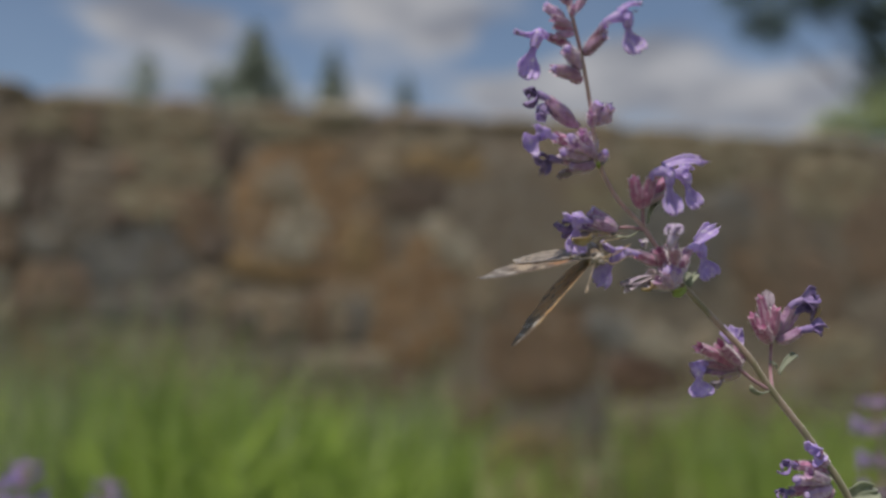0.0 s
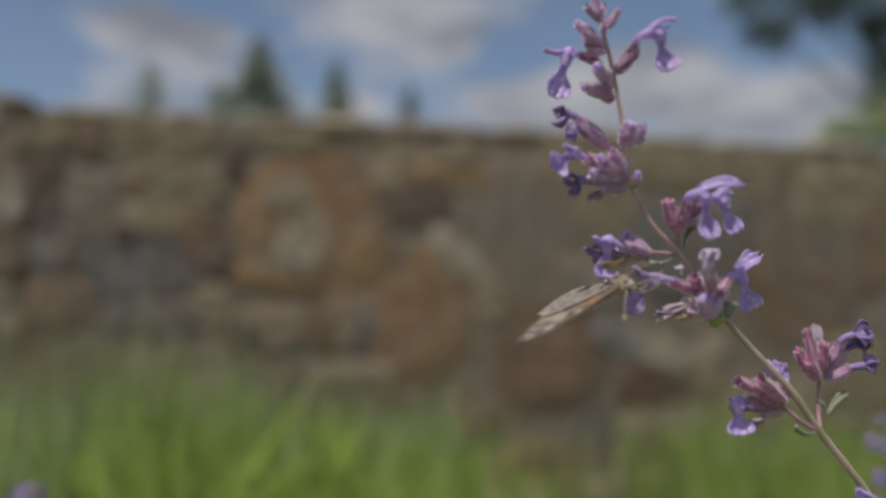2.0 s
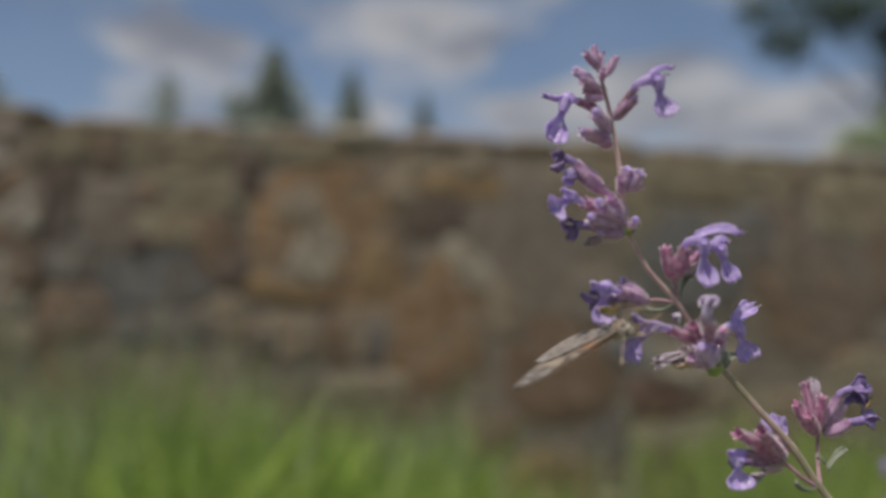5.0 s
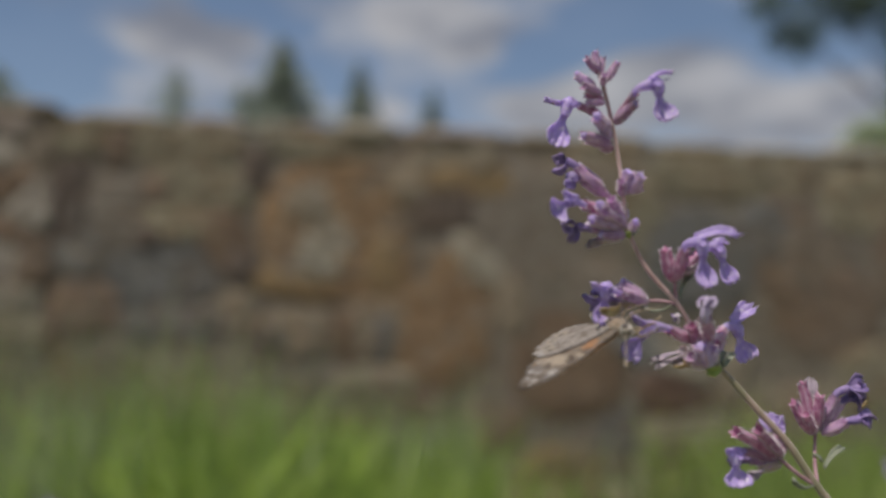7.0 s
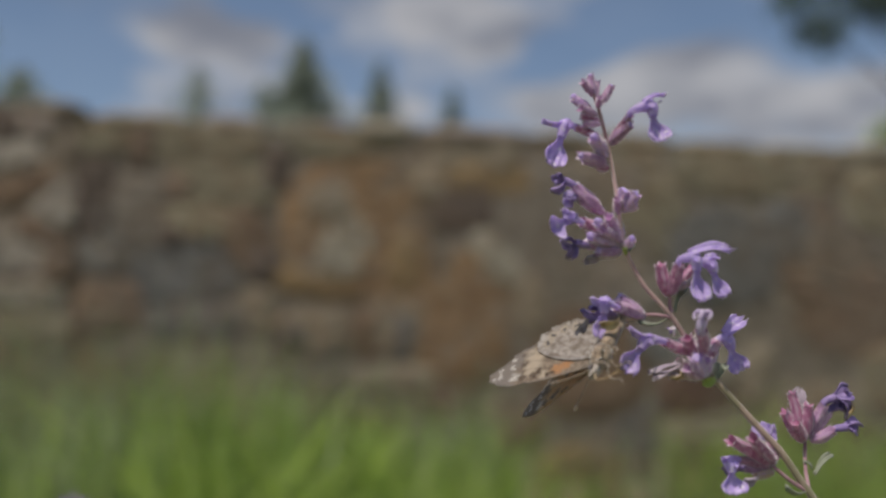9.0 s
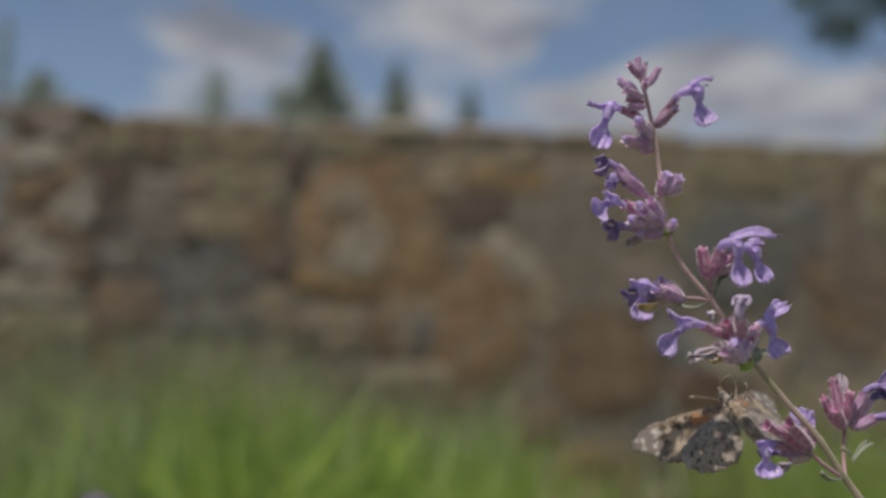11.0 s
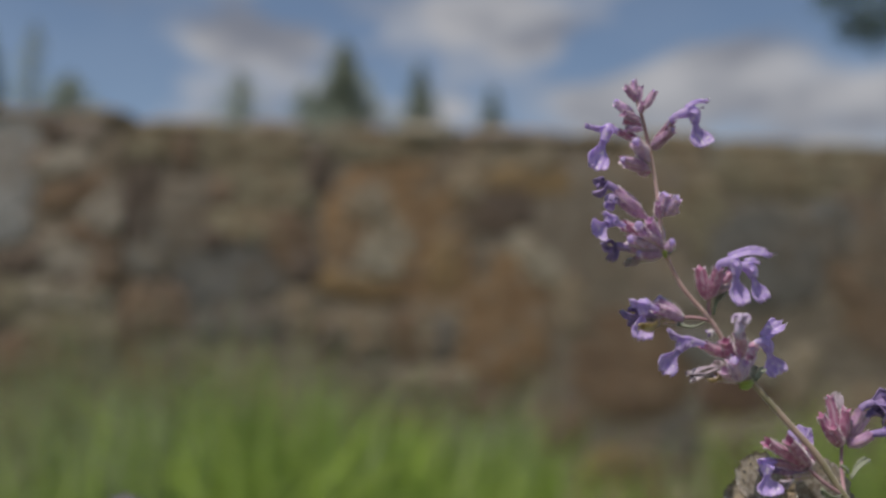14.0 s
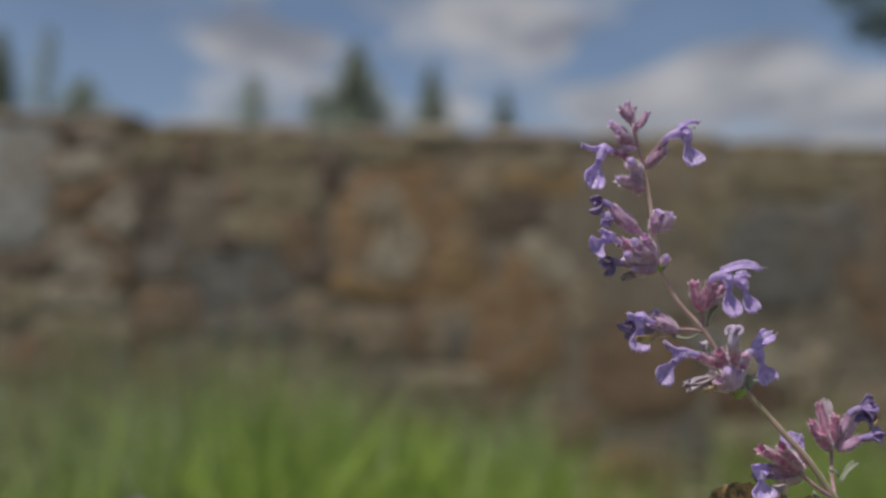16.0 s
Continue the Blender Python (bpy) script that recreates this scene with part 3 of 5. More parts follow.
def leafy_tree(name, label, x, y, lean, clumps, trunk, leaf, rng, material, category):
    """A trunk, limbs to each clump, and a crown of small leaves."""
    tree = empty(name)
    tagged(tree, label, category)
    tree.location = (x, y, 0)
    top = Vector((lean, 0, trunk))
    part("trunk", mesh("trunk", *tube(spline([(0, 0, -0.1), (lean * 0.3, 0, trunk * 0.5), top], 5), [0.05 * trunk * (1 - 0.05 * i) for i in range(11)], 9), BARK), tree)
    verts, faces = [], []
    for cx, cy, cz, r, count in clumps:
        c = Vector((cx, cy, cz))
        root = Vector((lean * 0.6, 0, trunk * 0.7))
        part("limb", mesh("limb", *tube(spline([root, (root + c) / 2 + Vector((0, 0, 0.15 * r)), c], 4), [0.007 * trunk * (1 - 0.1 * i) for i in range(9)], 6), BARK), tree)
        for i in range(count):
            d = Vector((rng.gauss(0, 1), rng.gauss(0, 1), rng.gauss(0, 0.8)))
            p = c + d.normalized() * r * rng.random() ** 0.45 * rng.uniform(0.6, 1.15)
            q = Vector((rng.gauss(0, 1), rng.gauss(0, 1), rng.gauss(0, 1))).normalized() * leaf
            s = q.orthogonal().normalized() * leaf * 0.45
            m = len(verts)
            verts += [p - q, p + s, p + q, p - s]
            faces.append((m, m + 1, m + 2, m + 3))
    part("crown", mesh("crown", verts, faces, material, False), tree)


def build_trees():
    rng = random.Random(21)
    # a low dense lets sky through the far crowns, standing in for haze
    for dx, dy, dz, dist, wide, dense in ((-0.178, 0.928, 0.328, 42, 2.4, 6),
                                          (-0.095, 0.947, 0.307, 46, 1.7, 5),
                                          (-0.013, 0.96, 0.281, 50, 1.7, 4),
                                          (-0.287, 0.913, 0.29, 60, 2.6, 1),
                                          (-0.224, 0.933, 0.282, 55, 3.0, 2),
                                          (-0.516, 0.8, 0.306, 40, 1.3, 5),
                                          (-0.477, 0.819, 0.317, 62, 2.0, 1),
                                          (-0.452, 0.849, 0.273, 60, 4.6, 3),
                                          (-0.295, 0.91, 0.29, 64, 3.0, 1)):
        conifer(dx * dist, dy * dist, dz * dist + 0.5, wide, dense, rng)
    leafy_tree("shrub", "rounded green shrub behind the garden wall", -11.2, 22.5, 0.1, [(0, 0, 5.4, 1.0, 500), (1.0, 0, 5.2, 0.8, 400), (-1.0, 0, 5.2, 0.9, 400), (0, 0, 3.4, 1.6, 500)], 4.0, 0.11, rng, TREE_LEAVES, "shrub")
    leafy_tree("shade_tree", "large dark-leaved tree overhanging the end of the wall", 7.8, 12.6, -0.3,
               [(-2.9, 0, 5.55, 0.45, 260), (-1.75, 0, 5.5, 0.55, 560), (-1.3, 0, 5.6, 0.6, 620), (-2.5, 0, 5.05, 0.5, 460), (-2.2, 0, 5.75, 0.5, 300), (-0.75, 0, 5.15, 0.45, 420), (-0.78, 0, 4.55, 0.42, 420), (-0.8, 0, 3.95, 0.4, 420), (-0.6, 0, 5.3, 0.8, 900), (-0.4, 0, 3.9, 0.8, 900), (0.2, 0, 6.8, 1.2, 1000), (1.5, 0, 5.0, 1.5, 900), (0, 0, 8.2, 1.4, 700)],
               4.2, 0.07, rng, TREE_LEAVES, "tree")
    leafy_tree("shrub", "light green shrub behind the end of the wall", 5.05, 9.2, 0.1, [(-0.45, 0, 2.68, 0.28, 320), (0, 0, 2.72, 0.45, 700), (0.6, 0, 2.9, 0.6, 700), (-0.5, 0, 2.2, 0.45, 500)], 1.9, 0.05, rng, GRASS_PALE, "shrub")


# ---- catmint ----
MM = 0.001


def mm(p):
    return Vector(p) * MM


def calyx_mesh(base, tip, radius, rng, skin):
    """A ridged tube, narrow at its foot, with five pointed teeth at the mouth and downy hairs."""
    tip = base + (tip - base) * 0.87
    d = tip - base
    length = d.length
    bend = d.orthogonal().normalized() * length * rng.uniform(-0.06, 0.06)
    line = spline([base, base + d * 0.5 + bend, tip], 4)
    prof = [0.42, 0.70, 0.90, 1.0, 1.03, 1.0, 0.94, 0.88, 0.86]
    sides = 20
    verts, faces = tube(line, [radius * p for p in prof], sides, closed=False)
    for i in range(len(verts)):
        if i % 4 == 0:
            c = line[i // sides]
            verts[i] = c + (verts[i] - c) * 1.2
    mats = [1 if (k % sides) % 4 in (0, 3) and rng.random() < 0.36 else 0 for k in range(len(faces))]
    faces.append(tuple(reversed(range(sides))))
    axis, last = d.normalized(), len(verts) - sides
    centre = sum(verts[last:], Vector()) / sides
    for k in range(5):
        foot = [last + (4 * k + j) % sides for j in range(5)]
        out = ((verts[foot[2]] - centre).normalized() * rng.uniform(0.1, 1.0) + axis).normalized()
        verts.append(verts[foot[2]] + out * min(length * rng.uniform(0.12, 0.32), rng.uniform(0.0005, 0.0012)))
        for p, q in zip(foot, foot[1:]):
            faces.append((p, q, len(verts) - 1))
    mats += [0] + [rng.choice((0, 0, 1, 2)) for k in range(20)]
    inner = len(verts)
    verts.append(centre - axis * length * 0.3)
    for k in range(sides):
        faces.append((last + (k + 1) % sides, last + k, inner))
    mats += [0] * (len(faces) - len(mats))
    for k in range(330):
        i = rng.randrange(sides, last + sides)
        p = verts[i] + (verts[i - sides] - verts[i]) * rng.random()
        n = (verts[i] - line[min(i // sides, len(line) - 1)]).normalized()
        h = (n + axis * rng.uniform(0.1, 0.7)).normalized() * radius * rng.uniform(0.25, 0.75)
        s = n.cross(axis).normalized() * radius * 0.045
        m = len(verts)
        verts += [p - s, p + s, p + h]
        faces.append((m, m + 1, m + 2))
    mats += [2] * (len(faces) - len(mats))
    me = mesh("calyx", verts, faces, [skin, RIDGE, DOWN])
    me.polygons.foreach_set("material_index", mats)
    return me


def lip(start, end, w0, w1, turn, hang, lobes, rng, thick=0.00014, fan=False):
    """A petal from start to end, widening from w0 to w1, with a frilled end; fan: a narrow neck that opens into a broad round lobe."""
    d = end - start
    length = d.length
    inplane = d.cross(Vector((0, 1, 0))).normalized()
    side = (inplane * math.cos(radians(turn)) + Vector((0, 1, 0)) * math.sin(radians(turn))).normalized()
    normal = d.cross(side).normalized()
    rows, cols = 10, 13
    verts = []
    ph = rng.uniform(0, 6.28)
    for i in range(rows):
        u = i / (rows - 1)
        grow = w0 + (w1 - w0) * min(1, u / 0.62) ** 1.3
        if u > 0.62:
            grow *= math.sqrt(max(0.0, 1 - ((u - 0.62) / 0.40) ** 2)) * 0.62 + 0.38
        if fan:
            k = min(1, max(0, (u - 0.22) / 0.46))
            grow = w0 * 0.9 + (w1 * 1.08 - w0 * 0.9) * k * k * (3 - 2 * k)
            if u > 0.74:
                grow *= math.sqrt(max(0.0, 1 - ((u - 0.74) / 0.30) ** 2)) * 0.5 + 0.5
        mid = start + d * u + normal * (math.sin(u * math.pi) * hang * length)
        for j in range(cols):
            s = 2 * j / (cols - 1) - 1
            notch = (0.05 if fan else 0.14) * length * abs(math.cos(s * math.pi * lobes / 2)) * u ** 3
            frill = math.sin(s * 9 + ph) * 0.065 * length * u * u + math.sin(s * 15 + 2 * ph) * 0.035 * length * u ** 3
            notch += rng.uniform(-0.07, 0.07) * length * u ** 4 * (0.5 if fan else 1)
            cup = (s * s - 0.3) * grow * 0.28
            verts.append(mid + side * s * grow / 2 + normal * (cup + frill) - d.normalized() * (notch - 0.05 * length * u ** 3 - 0.08 * length * s * s * (-u ** 4)))
    return thickened(rows, cols, verts, thick)


FLORET_RNG = random.Random(5)


def floret(plant, base, tip, radius, tone, form="", a=None, b=None, c=None, wu=3.0, wl=5.0, turn_u=60, turn_l=30):
    """One flower in millimetres of the plant's space: a calyx and what comes out of it.
    open: a ends the tube, b the upper lip, c the lower lip. wilt: a and b end two shrivelled lips. bud, dry, curl: a is the end."""
    rng = FLORET_RNG
    base, tip = mm(base), mm(tip)
    cal = part("calyx", calyx_mesh(base, tip, radius * MM, rng, CALYX[tone]), plant)
    inside = base + (tip - base) * 0.72
    axis = (tip - base).normalized()
    if form == "open":
        a, b, c = mm(a), mm(b), mm(c)
        end = a
        line = spline([inside, tip + axis * 0.0003, end, end + (c - end) * 0.30], 4)
        radii = [MM * r for r in (0.55, 0.58, 0.62, 0.68, 0.78, 0.92, 1.12, 1.34, 1.48, 1.46, 1.30, 1.10, 0.95)]
        pieces = [tube(line, radii, 12, closed=False)]
        d = (line[8] - line[6]).normalized()
        upv = (b - end)
        upv = (upv - d * upv.dot(d))
        upv = upv.normalized() if upv.length > 1e-6 else Vector((0, 0, 1))
        pieces.append(lip(end + upv * 0.0008 - d * 0.0012, b, 2.4 * MM, wu * MM, turn_u, 0.12, 2, rng))
        down = c - end
        down = (down - d * down.dot(d)).normalized()
        pieces.append(lip(end + (c - end) * 0.20, c, 1.8 * MM, wl * MM, turn_l, -0.14, 3, rng, fan=True))
        # side lobes
        yv = Vector((0, 1, 0))
        for sgn in (-1, 1):
            s0 = end + yv * sgn * 0.0011 - d * 0.0006
            pieces.append(lip(s0, s0 + yv * sgn * 0.0009 + d * 0.0008 + down * 0.0009, 1.2 * MM, 1.5 * MM, 40, 0.1, 1, rng))
        part("corolla", mesh("corolla", *joined(*pieces), PETAL), cal, "violet two-lipped corolla")
        # stamens under the upper lip
        st = []
        for sgn in (-1, 1):
            p1 = end + (b - end) * 0.62 + yv * sgn * 0.0004 - upv * 0.0004
            st.append(tube(spline([end - d * 0.001, (end + p1) / 2, p1], 3), [0.00009] * 7, 4))
            st.append(tube([p1, p1 + Vector((0, 0, -0.00035))], [0.00022, 0.00016], 5))
        part("stamens", mesh("stamens", *joined(*st), PETAL_PALE), cal)
    elif form == "wilt":
        a, b = mm(a), mm(b)
        mid = tip + (a - tip) * 0.4
        pieces = [tube(spline([inside, tip, mid], 4), [MM * (0.6 + 0.05 * i) for i in range(9)], 8, closed=False)]
        for e, w in ((a, wu * 0.67), (b, wl * 0.52)):
            pieces.append(lip(mid - (e - mid) * 0.15, e, 1.2 * MM, w * MM, rng.uniform(20, 70), rng.uniform(0.1, 0.35), 3, rng))
            pieces.append(lip(mid, mid + (e - mid) * 0.7 + Vector((0, -0.001, 0.0006)), 1.0 * MM, 1.5 * MM, rng.uniform(20, 70), -0.3, 2, rng))
        part("corolla", mesh("corolla", *joined(*pieces), PETAL_DEEP), cal, "dark indigo withered corolla")
    elif form == "dry":
        a = mm(a)
        pieces = []
        for k in range(3):
            e = a + Vector((rng.uniform(-1, 1), rng.uniform(-1, 1), rng.uniform(-1, 1))) * 0.0007
            pieces.append(lip(inside, e, 1.0 * MM, rng.uniform(1.6, 2.6) * MM, rng.uniform(10, 80), rng.uniform(-0.25, 0.25), 3, rng))
        part("corolla", mesh("corolla", *joined(*pieces), PETAL_DRY), cal, "dry crumpled corolla")
    elif form == "bud":
        a = mm(a)
        if (a - tip).length < 0.0025:
            a = tip + (a - tip) * rng.uniform(-0.6, 0.25)
        if (a - inside).length < 0.0012:
            a = inside + axis * 0.0012
        line = spline([inside, (inside + a) / 2 + Vector((0, 0, 0.0002)), a], 4)
        r = radius * 0.72 * MM
        shape = [0.8, 0.85, 0.9, 1.0, 1.08, 1.08, 0.98, 0.75, 0.3]
        part("corolla", mesh("corolla", *tube(line, [r * s for s in shape], 9, ribs=0.03), PETAL if tone in (1, 2) else PETAL_DRY if tone == 3 else PETAL_PALE), cal)
    elif form == "curl":
        a = mm(a)
        pieces = [tube(spline([inside, tip, (tip + a) / 2], 4), [MM * (0.8 + 0.05 * i) for i in range(9)], 9, closed=False)]
        top = (tip + a) / 2
        for k in range(5):
            ang = k * 2 * math.pi / 5 + 0.4
            o = Vector((math.cos(ang), math.sin(ang), 0))
            loop = spline([top, a + o * 0.0006, a + o * 0.0017 - axis * 0.0004, top + o * 0.0016 + axis * 0.0004, top + o * 0.0011 + axis * 0.0009], 4)
            pieces.append(tube(loop, [0.0005, 0.0005, 0.0006, 0.0006, 0.0006, 0.0005, 0.0005, 0.0005, 0.0004, 0.0004, 0.0004, 0.0003, 0.0003, 0.0003, 0.0002, 0.0002, 0.0001], 6))
        part("corolla", mesh("corolla", *joined(*pieces), PETAL_PALE), cal, "pale corolla with lips curled back")
    return cal


def branch(plant, points, r0, r1):
    line = spline([mm(p) for p in points], 5)
    n = len(line)
    part("side_stem", mesh("side_stem", *tube(line, [MM * (r0 + (r1 - r0) * i / (n - 1)) for i in range(n)], 8), PLUM_STALK), plant)


def withered_lip(plant, a, b, width, turn):
    part("withered_lip", mesh("withered_lip", *lip(mm(a), mm(b), width * 0.6 * MM, width * MM, turn, 0.3, 3, FLORET_RNG), PETAL_STRAW), plant, "yellow-brown withered lip")


def leaf(plant, a, b, width, turn, tone):
    part("leaf", mesh("leaf", *lip(mm(a), mm(b), width * 0.5 * MM, width * MM, turn, 0.15, 1, FLORET_RNG, 0.0002), LEAF[tone]), plant)


def stem_mesh(path, radius):
    line, radii = spline([mm(p) for p in path], 6), []
    for i in range(len(line)):
        k, f = divmod(i, 6)
        r = radius[min(k, len(radius) - 1)] * (1 - f / 6) + radius[min(k + 1, len(radius) - 1)] * f / 6
        radii.append(r * MM)
    verts, faces = tube(line, radii, 12, square=0.08)
    # down on the stem
    rng = random.Random(8)
    for i in range(900):
        k = rng.randrange(0, min(len(line), 92))
        q = verts[k * 12 + rng.randrange(12)]
        nrm = (q - line[k]).normalized()
        along = (line[min(k + 1, len(line) - 1)] - line[max(k - 1, 0)]).normalized()
        p = q + along * rng.uniform(-1, 1) * 0.0006
        s = nrm.cross(along) * 0.00002
        m = len(verts)
        verts += [p - s, p + s, p + (nrm + along * rng.uniform(-0.3, 0.3)) * rng.uniform(0.0002, 0.00045)]
        faces.append((m, m + 1, m + 2))
    return verts, faces


def build_catmint():
    catmint = empty("catmint")
    tagged(catmint, "catmint stem with whorls of violet two-lipped flowers", "flower")
    build_main_stem(catmint)
    return catmint


def build_main_stem(catmint):
    stem_path = [(-15.4, 0.0, 49.3), (-14.3, 0.0, 46.1), (-13.1, 0.0, 42.4), (-11.5, 0.0, 35.3), (-10.2, 0.0, 28.1), (-9.3, 0.0, 21.4), (-8.3, 0.0, 13.8), (-4.3, 0.0, 5.3), (1.9, 0.0, -1.8), (6.4, 0.0, -8.9), (10.2, 0.0, -14.4), (19.1, 0.0, -24.5), (25.7, 0.0, -31.8), (31.3, 0.0, -40.1), (41.9, 0.0, -54.2), (51.2, 0.0, -68.8), (60.2, 2.0, -90.8), (73.2, 8.0, -143.8), (85.2, 14.0, -268.8), (89.2, 18.0, -588.8)]
    stem_radius = [0.38, 0.4, 0.43, 0.45, 0.46, 0.47, 0.5, 0.52, 0.55, 0.58, 0.64, 0.72, 0.78, 0.82, 0.86, 0.9, 1.0, 1.2, 1.5, 1.8]
    part("stem", mesh("stem", *stem_mesh(stem_path, stem_radius), STEM_SKIN), catmint)
    branch(catmint, [(1.9, 0.0, -1.9), (1.7, 0.0, 0.7), (1.7, 0.0, 3.4)], 0.42, 0.40)
    branch(catmint, [(2.0, 0.0, -2.2), (-1.4, 0.0, -1.6), (-4.5, 0.0, -1.6)], 0.42, 0.40)
    branch(catmint, [(31.6, 0.0, -40.6), (27.3, -1.0, -37.9), (23.3, -1.0, -34.5)], 0.50, 0.42)
    branch(catmint, [(31.8, 0.0, -40.4), (32.5, 3.0, -35.9), (33.5, 5.0, -29.9)], 0.44, 0.38)
    leaf(catmint, (11.1, -1.0, -15.3), (7.3, -3.0, -16.1), 2.3, 20, 0)
    leaf(catmint, (12.1, 0.0, -15.4), (15.0, 2.0, -12.8), 1.6, 45, 1)
    leaf(catmint, (11.8, 0.0, -15.6), (12.7, 1.0, -12.2), 1.6, 60, 1)
    leaf(catmint, (-8.1, -1.0, 11.7), (-8.6, -2.0, 13.2), 1.0, 30, 0)
    leaf(catmint, (-7.6, 0.0, 11.7), (-5.7, 1.0, 13.8), 1.3, 50, 1)
    leaf(catmint, (2.8, 0.0, -0.9), (5.6, 1.0, 4.0), 1.3, 60, 1)
    leaf(catmint, (1.2, 0.0, -2.2), (-5.6, -1.0, -3.1), 1.0, 60, 1)
    leaf(catmint, (31.2, 0.0, -40.3), (25.1, -3.0, -38.5), 1.6, 60, 1)
    leaf(catmint, (34.1, 2.0, -37.4), (39.3, 4.0, -33.2), 1.8, 62, 1)
    leaf(catmint, (50.5, 0.0, -67.4), (56.3, -3.0, -65.0), 6.0, 35, 1)
    leaf(catmint, (32.1, 3.0, -34.5), (34.1, 3.0, -36.3), 1.0, 60, 1)
    withered_lip(catmint, (-10.6, -4.0, -2.3), (-15.0, -5.0, -3.2), 2.3, 25)
    withered_lip(catmint, (43.4, 5.0, -21.5), (43.0, 4.0, -24.8), 1.7, 45)
    withered_lip(catmint, (2.9, -3.0, -13.7), (0.3, -4.0, -14.9), 1.2, 40)
    # petal-shaped pieces added for a tiny pale and dark fleck on the stem
    x, y, z = (1.5, -2.0, -5.2)
    part("shrivelled_flower", mesh("shrivelled_flower", *joined(lip(mm((x - 0.7, y, z + 0.6)), mm((x + 0.9, y, z + 0.7)), 0.5 * MM, 0.9 * MM, 30, 0.3, 2, FLORET_RNG), lip(mm((x, y, z + 0.8)), mm((x + 0.2, y, z - 1.0)), 0.4 * MM, 0.7 * MM, 30, 0.2, 2, FLORET_RNG)), DOWN), catmint, "tiny pale speck on the stem at the node")
    part("shrivelled_flower", mesh("shrivelled_flower", *lip(mm((x - 1.0, y + 0.3, z + 0.9)), mm((x - 0.3, y + 0.3, z - 0.6)), 0.6 * MM, 0.9 * MM, 30, 0.3, 2, FLORET_RNG), PETAL_DEEP), catmint, "tiny dark speck on the stem at the node")
    floret(catmint, (-14.9, 0.0, 46.4), (-15.2, 0.0, 51.2), 0.80, 1, "bud", (-15.4, 0.0, 50.8))
    floret(catmint, (-14.5, 0.0, 46.9), (-17.5, -2.0, 49.5), 0.75, 1)
    floret(catmint, (-14.2, 0.0, 45.9), (-13.2, 2.0, 50.2), 0.70, 1)
    floret(catmint, (-12.9, 0.0, 44.8), (-10.3, 0.0, 48.9), 0.82, 1, "bud", (-10.5, 0.0, 48.8))
    floret(catmint, (-13.5, 0.0, 44.0), (-13.8, -3.0, 45.8), 0.70, 1)
    floret(catmint, (-15.1, 0.0, 43.5), (-19.5, 0.0, 46.4), 1.0, 2, "bud", (-19.3, 0.0, 46.2))
    floret(catmint, (-13.8, 0.0, 42.2), (-18.3, -3.0, 43.5), 0.85, 1)
    floret(catmint, (-13.3, 0.0, 41.1), (-17.5, 1.0, 42.3), 0.77, 0)
    floret(catmint, (-13.1, 0.0, 40.3), (-17.5, -2.0, 40.0), 0.70, 1)
    floret(catmint, (-13.6, 1.0, 37.6), (-18.6, 2.0, 40.2), 0.90, 0, "open", (-20.5, 2.0, 40.5), (-25.9, 2.0, 41.4), (-23.6, 0.5, 31.4), 1.8, 5.2, 65, 15)
    floret(catmint, (-11.9, 0.0, 35.1), (-15.8, -4.0, 37.0), 1.17, 2, "bud", (-16.2, -4.0, 37.4))
    floret(catmint, (-11.8, 0.0, 32.9), (-15.7, -2.0, 37.1), 1.05, 2, "bud", (-16.2, -2.0, 38.0))
    floret(catmint, (-11.8, 0.0, 31.9), (-18.9, -3.0, 33.1), 0.93, 1, "bud", (-19.9, -3.0, 33.6))
    floret(catmint, (-11.8, 0.0, 31.4), (-17.4, 0.0, 32.4), 0.85, 1, "bud", (-18.2, 0.0, 32.2))
    floret(catmint, (-11.6, 0.0, 30.6), (-13.4, 2.0, 31.1), 0.90, 0)
    floret(catmint, (-11.3, 0.0, 36.0), (-7.6, -6.0, 41.9), 0.80, 0, "open", (-3.9, -6.5, 43.0), (-0.4, -7.0, 45.4), (-2.2, -8.5, 35.3), 1.7, 5.0, 70, 20)
    floret(catmint, (-11.1, 0.0, 36.4), (-7.3, -5.0, 39.8), 1.03, 1, "bud", (-6.6, -5.0, 40.6))
    floret(catmint, (-10.9, 0.0, 35.8), (-8.1, -3.0, 38.6), 0.81, 1)
    floret(catmint, (-9.3, 0.0, 20.6), (-10.3, -3.0, 23.8), 0.90, 1)
    floret(catmint, (-9.1, 0.0, 21.4), (-8.5, -2.0, 26.0), 1.30, 2, "bud", (-8.4, -2.0, 27.1))
    floret(catmint, (-8.5, 0.0, 21.1), (-5.7, -3.0, 25.1), 1.15, 2, "bud", (-4.6, -3.0, 26.5))
    floret(catmint, (-7.9, 0.0, 21.7), (-5.1, 0.0, 22.4), 0.81, 1)
    floret(catmint, (-13.3, 0.0, 21.9), (-19.6, 0.0, 27.2), 1.26, 1, "wilt", (-24.0, 0.0, 29.0), (-24.3, 0.0, 25.6))
    floret(catmint, (-12.8, 2.0, 21.3), (-18.8, 0.0, 25.3), 1.17, 1, "bud", (-19.8, 0.0, 25.9))
    floret(catmint, (-12.0, 1.0, 20.7), (-18.0, 1.0, 24.1), 1.08, 1, "open", (-20.0, 0.5, 24.6), (-21.7, 0.0, 23.8), (-21.3, -1.5, 22.4), 3.0, 3.5, 60, 40)
    floret(catmint, (-10.1, 0.0, 15.4), (-18.6, -2.0, 19.0), 1.26, 0, "open", (-20.3, -2.5, 19.7), (-22.4, -3.0, 21.5), (-24.6, -4.5, 16.8), 3.2, 5.4, 60, 8)
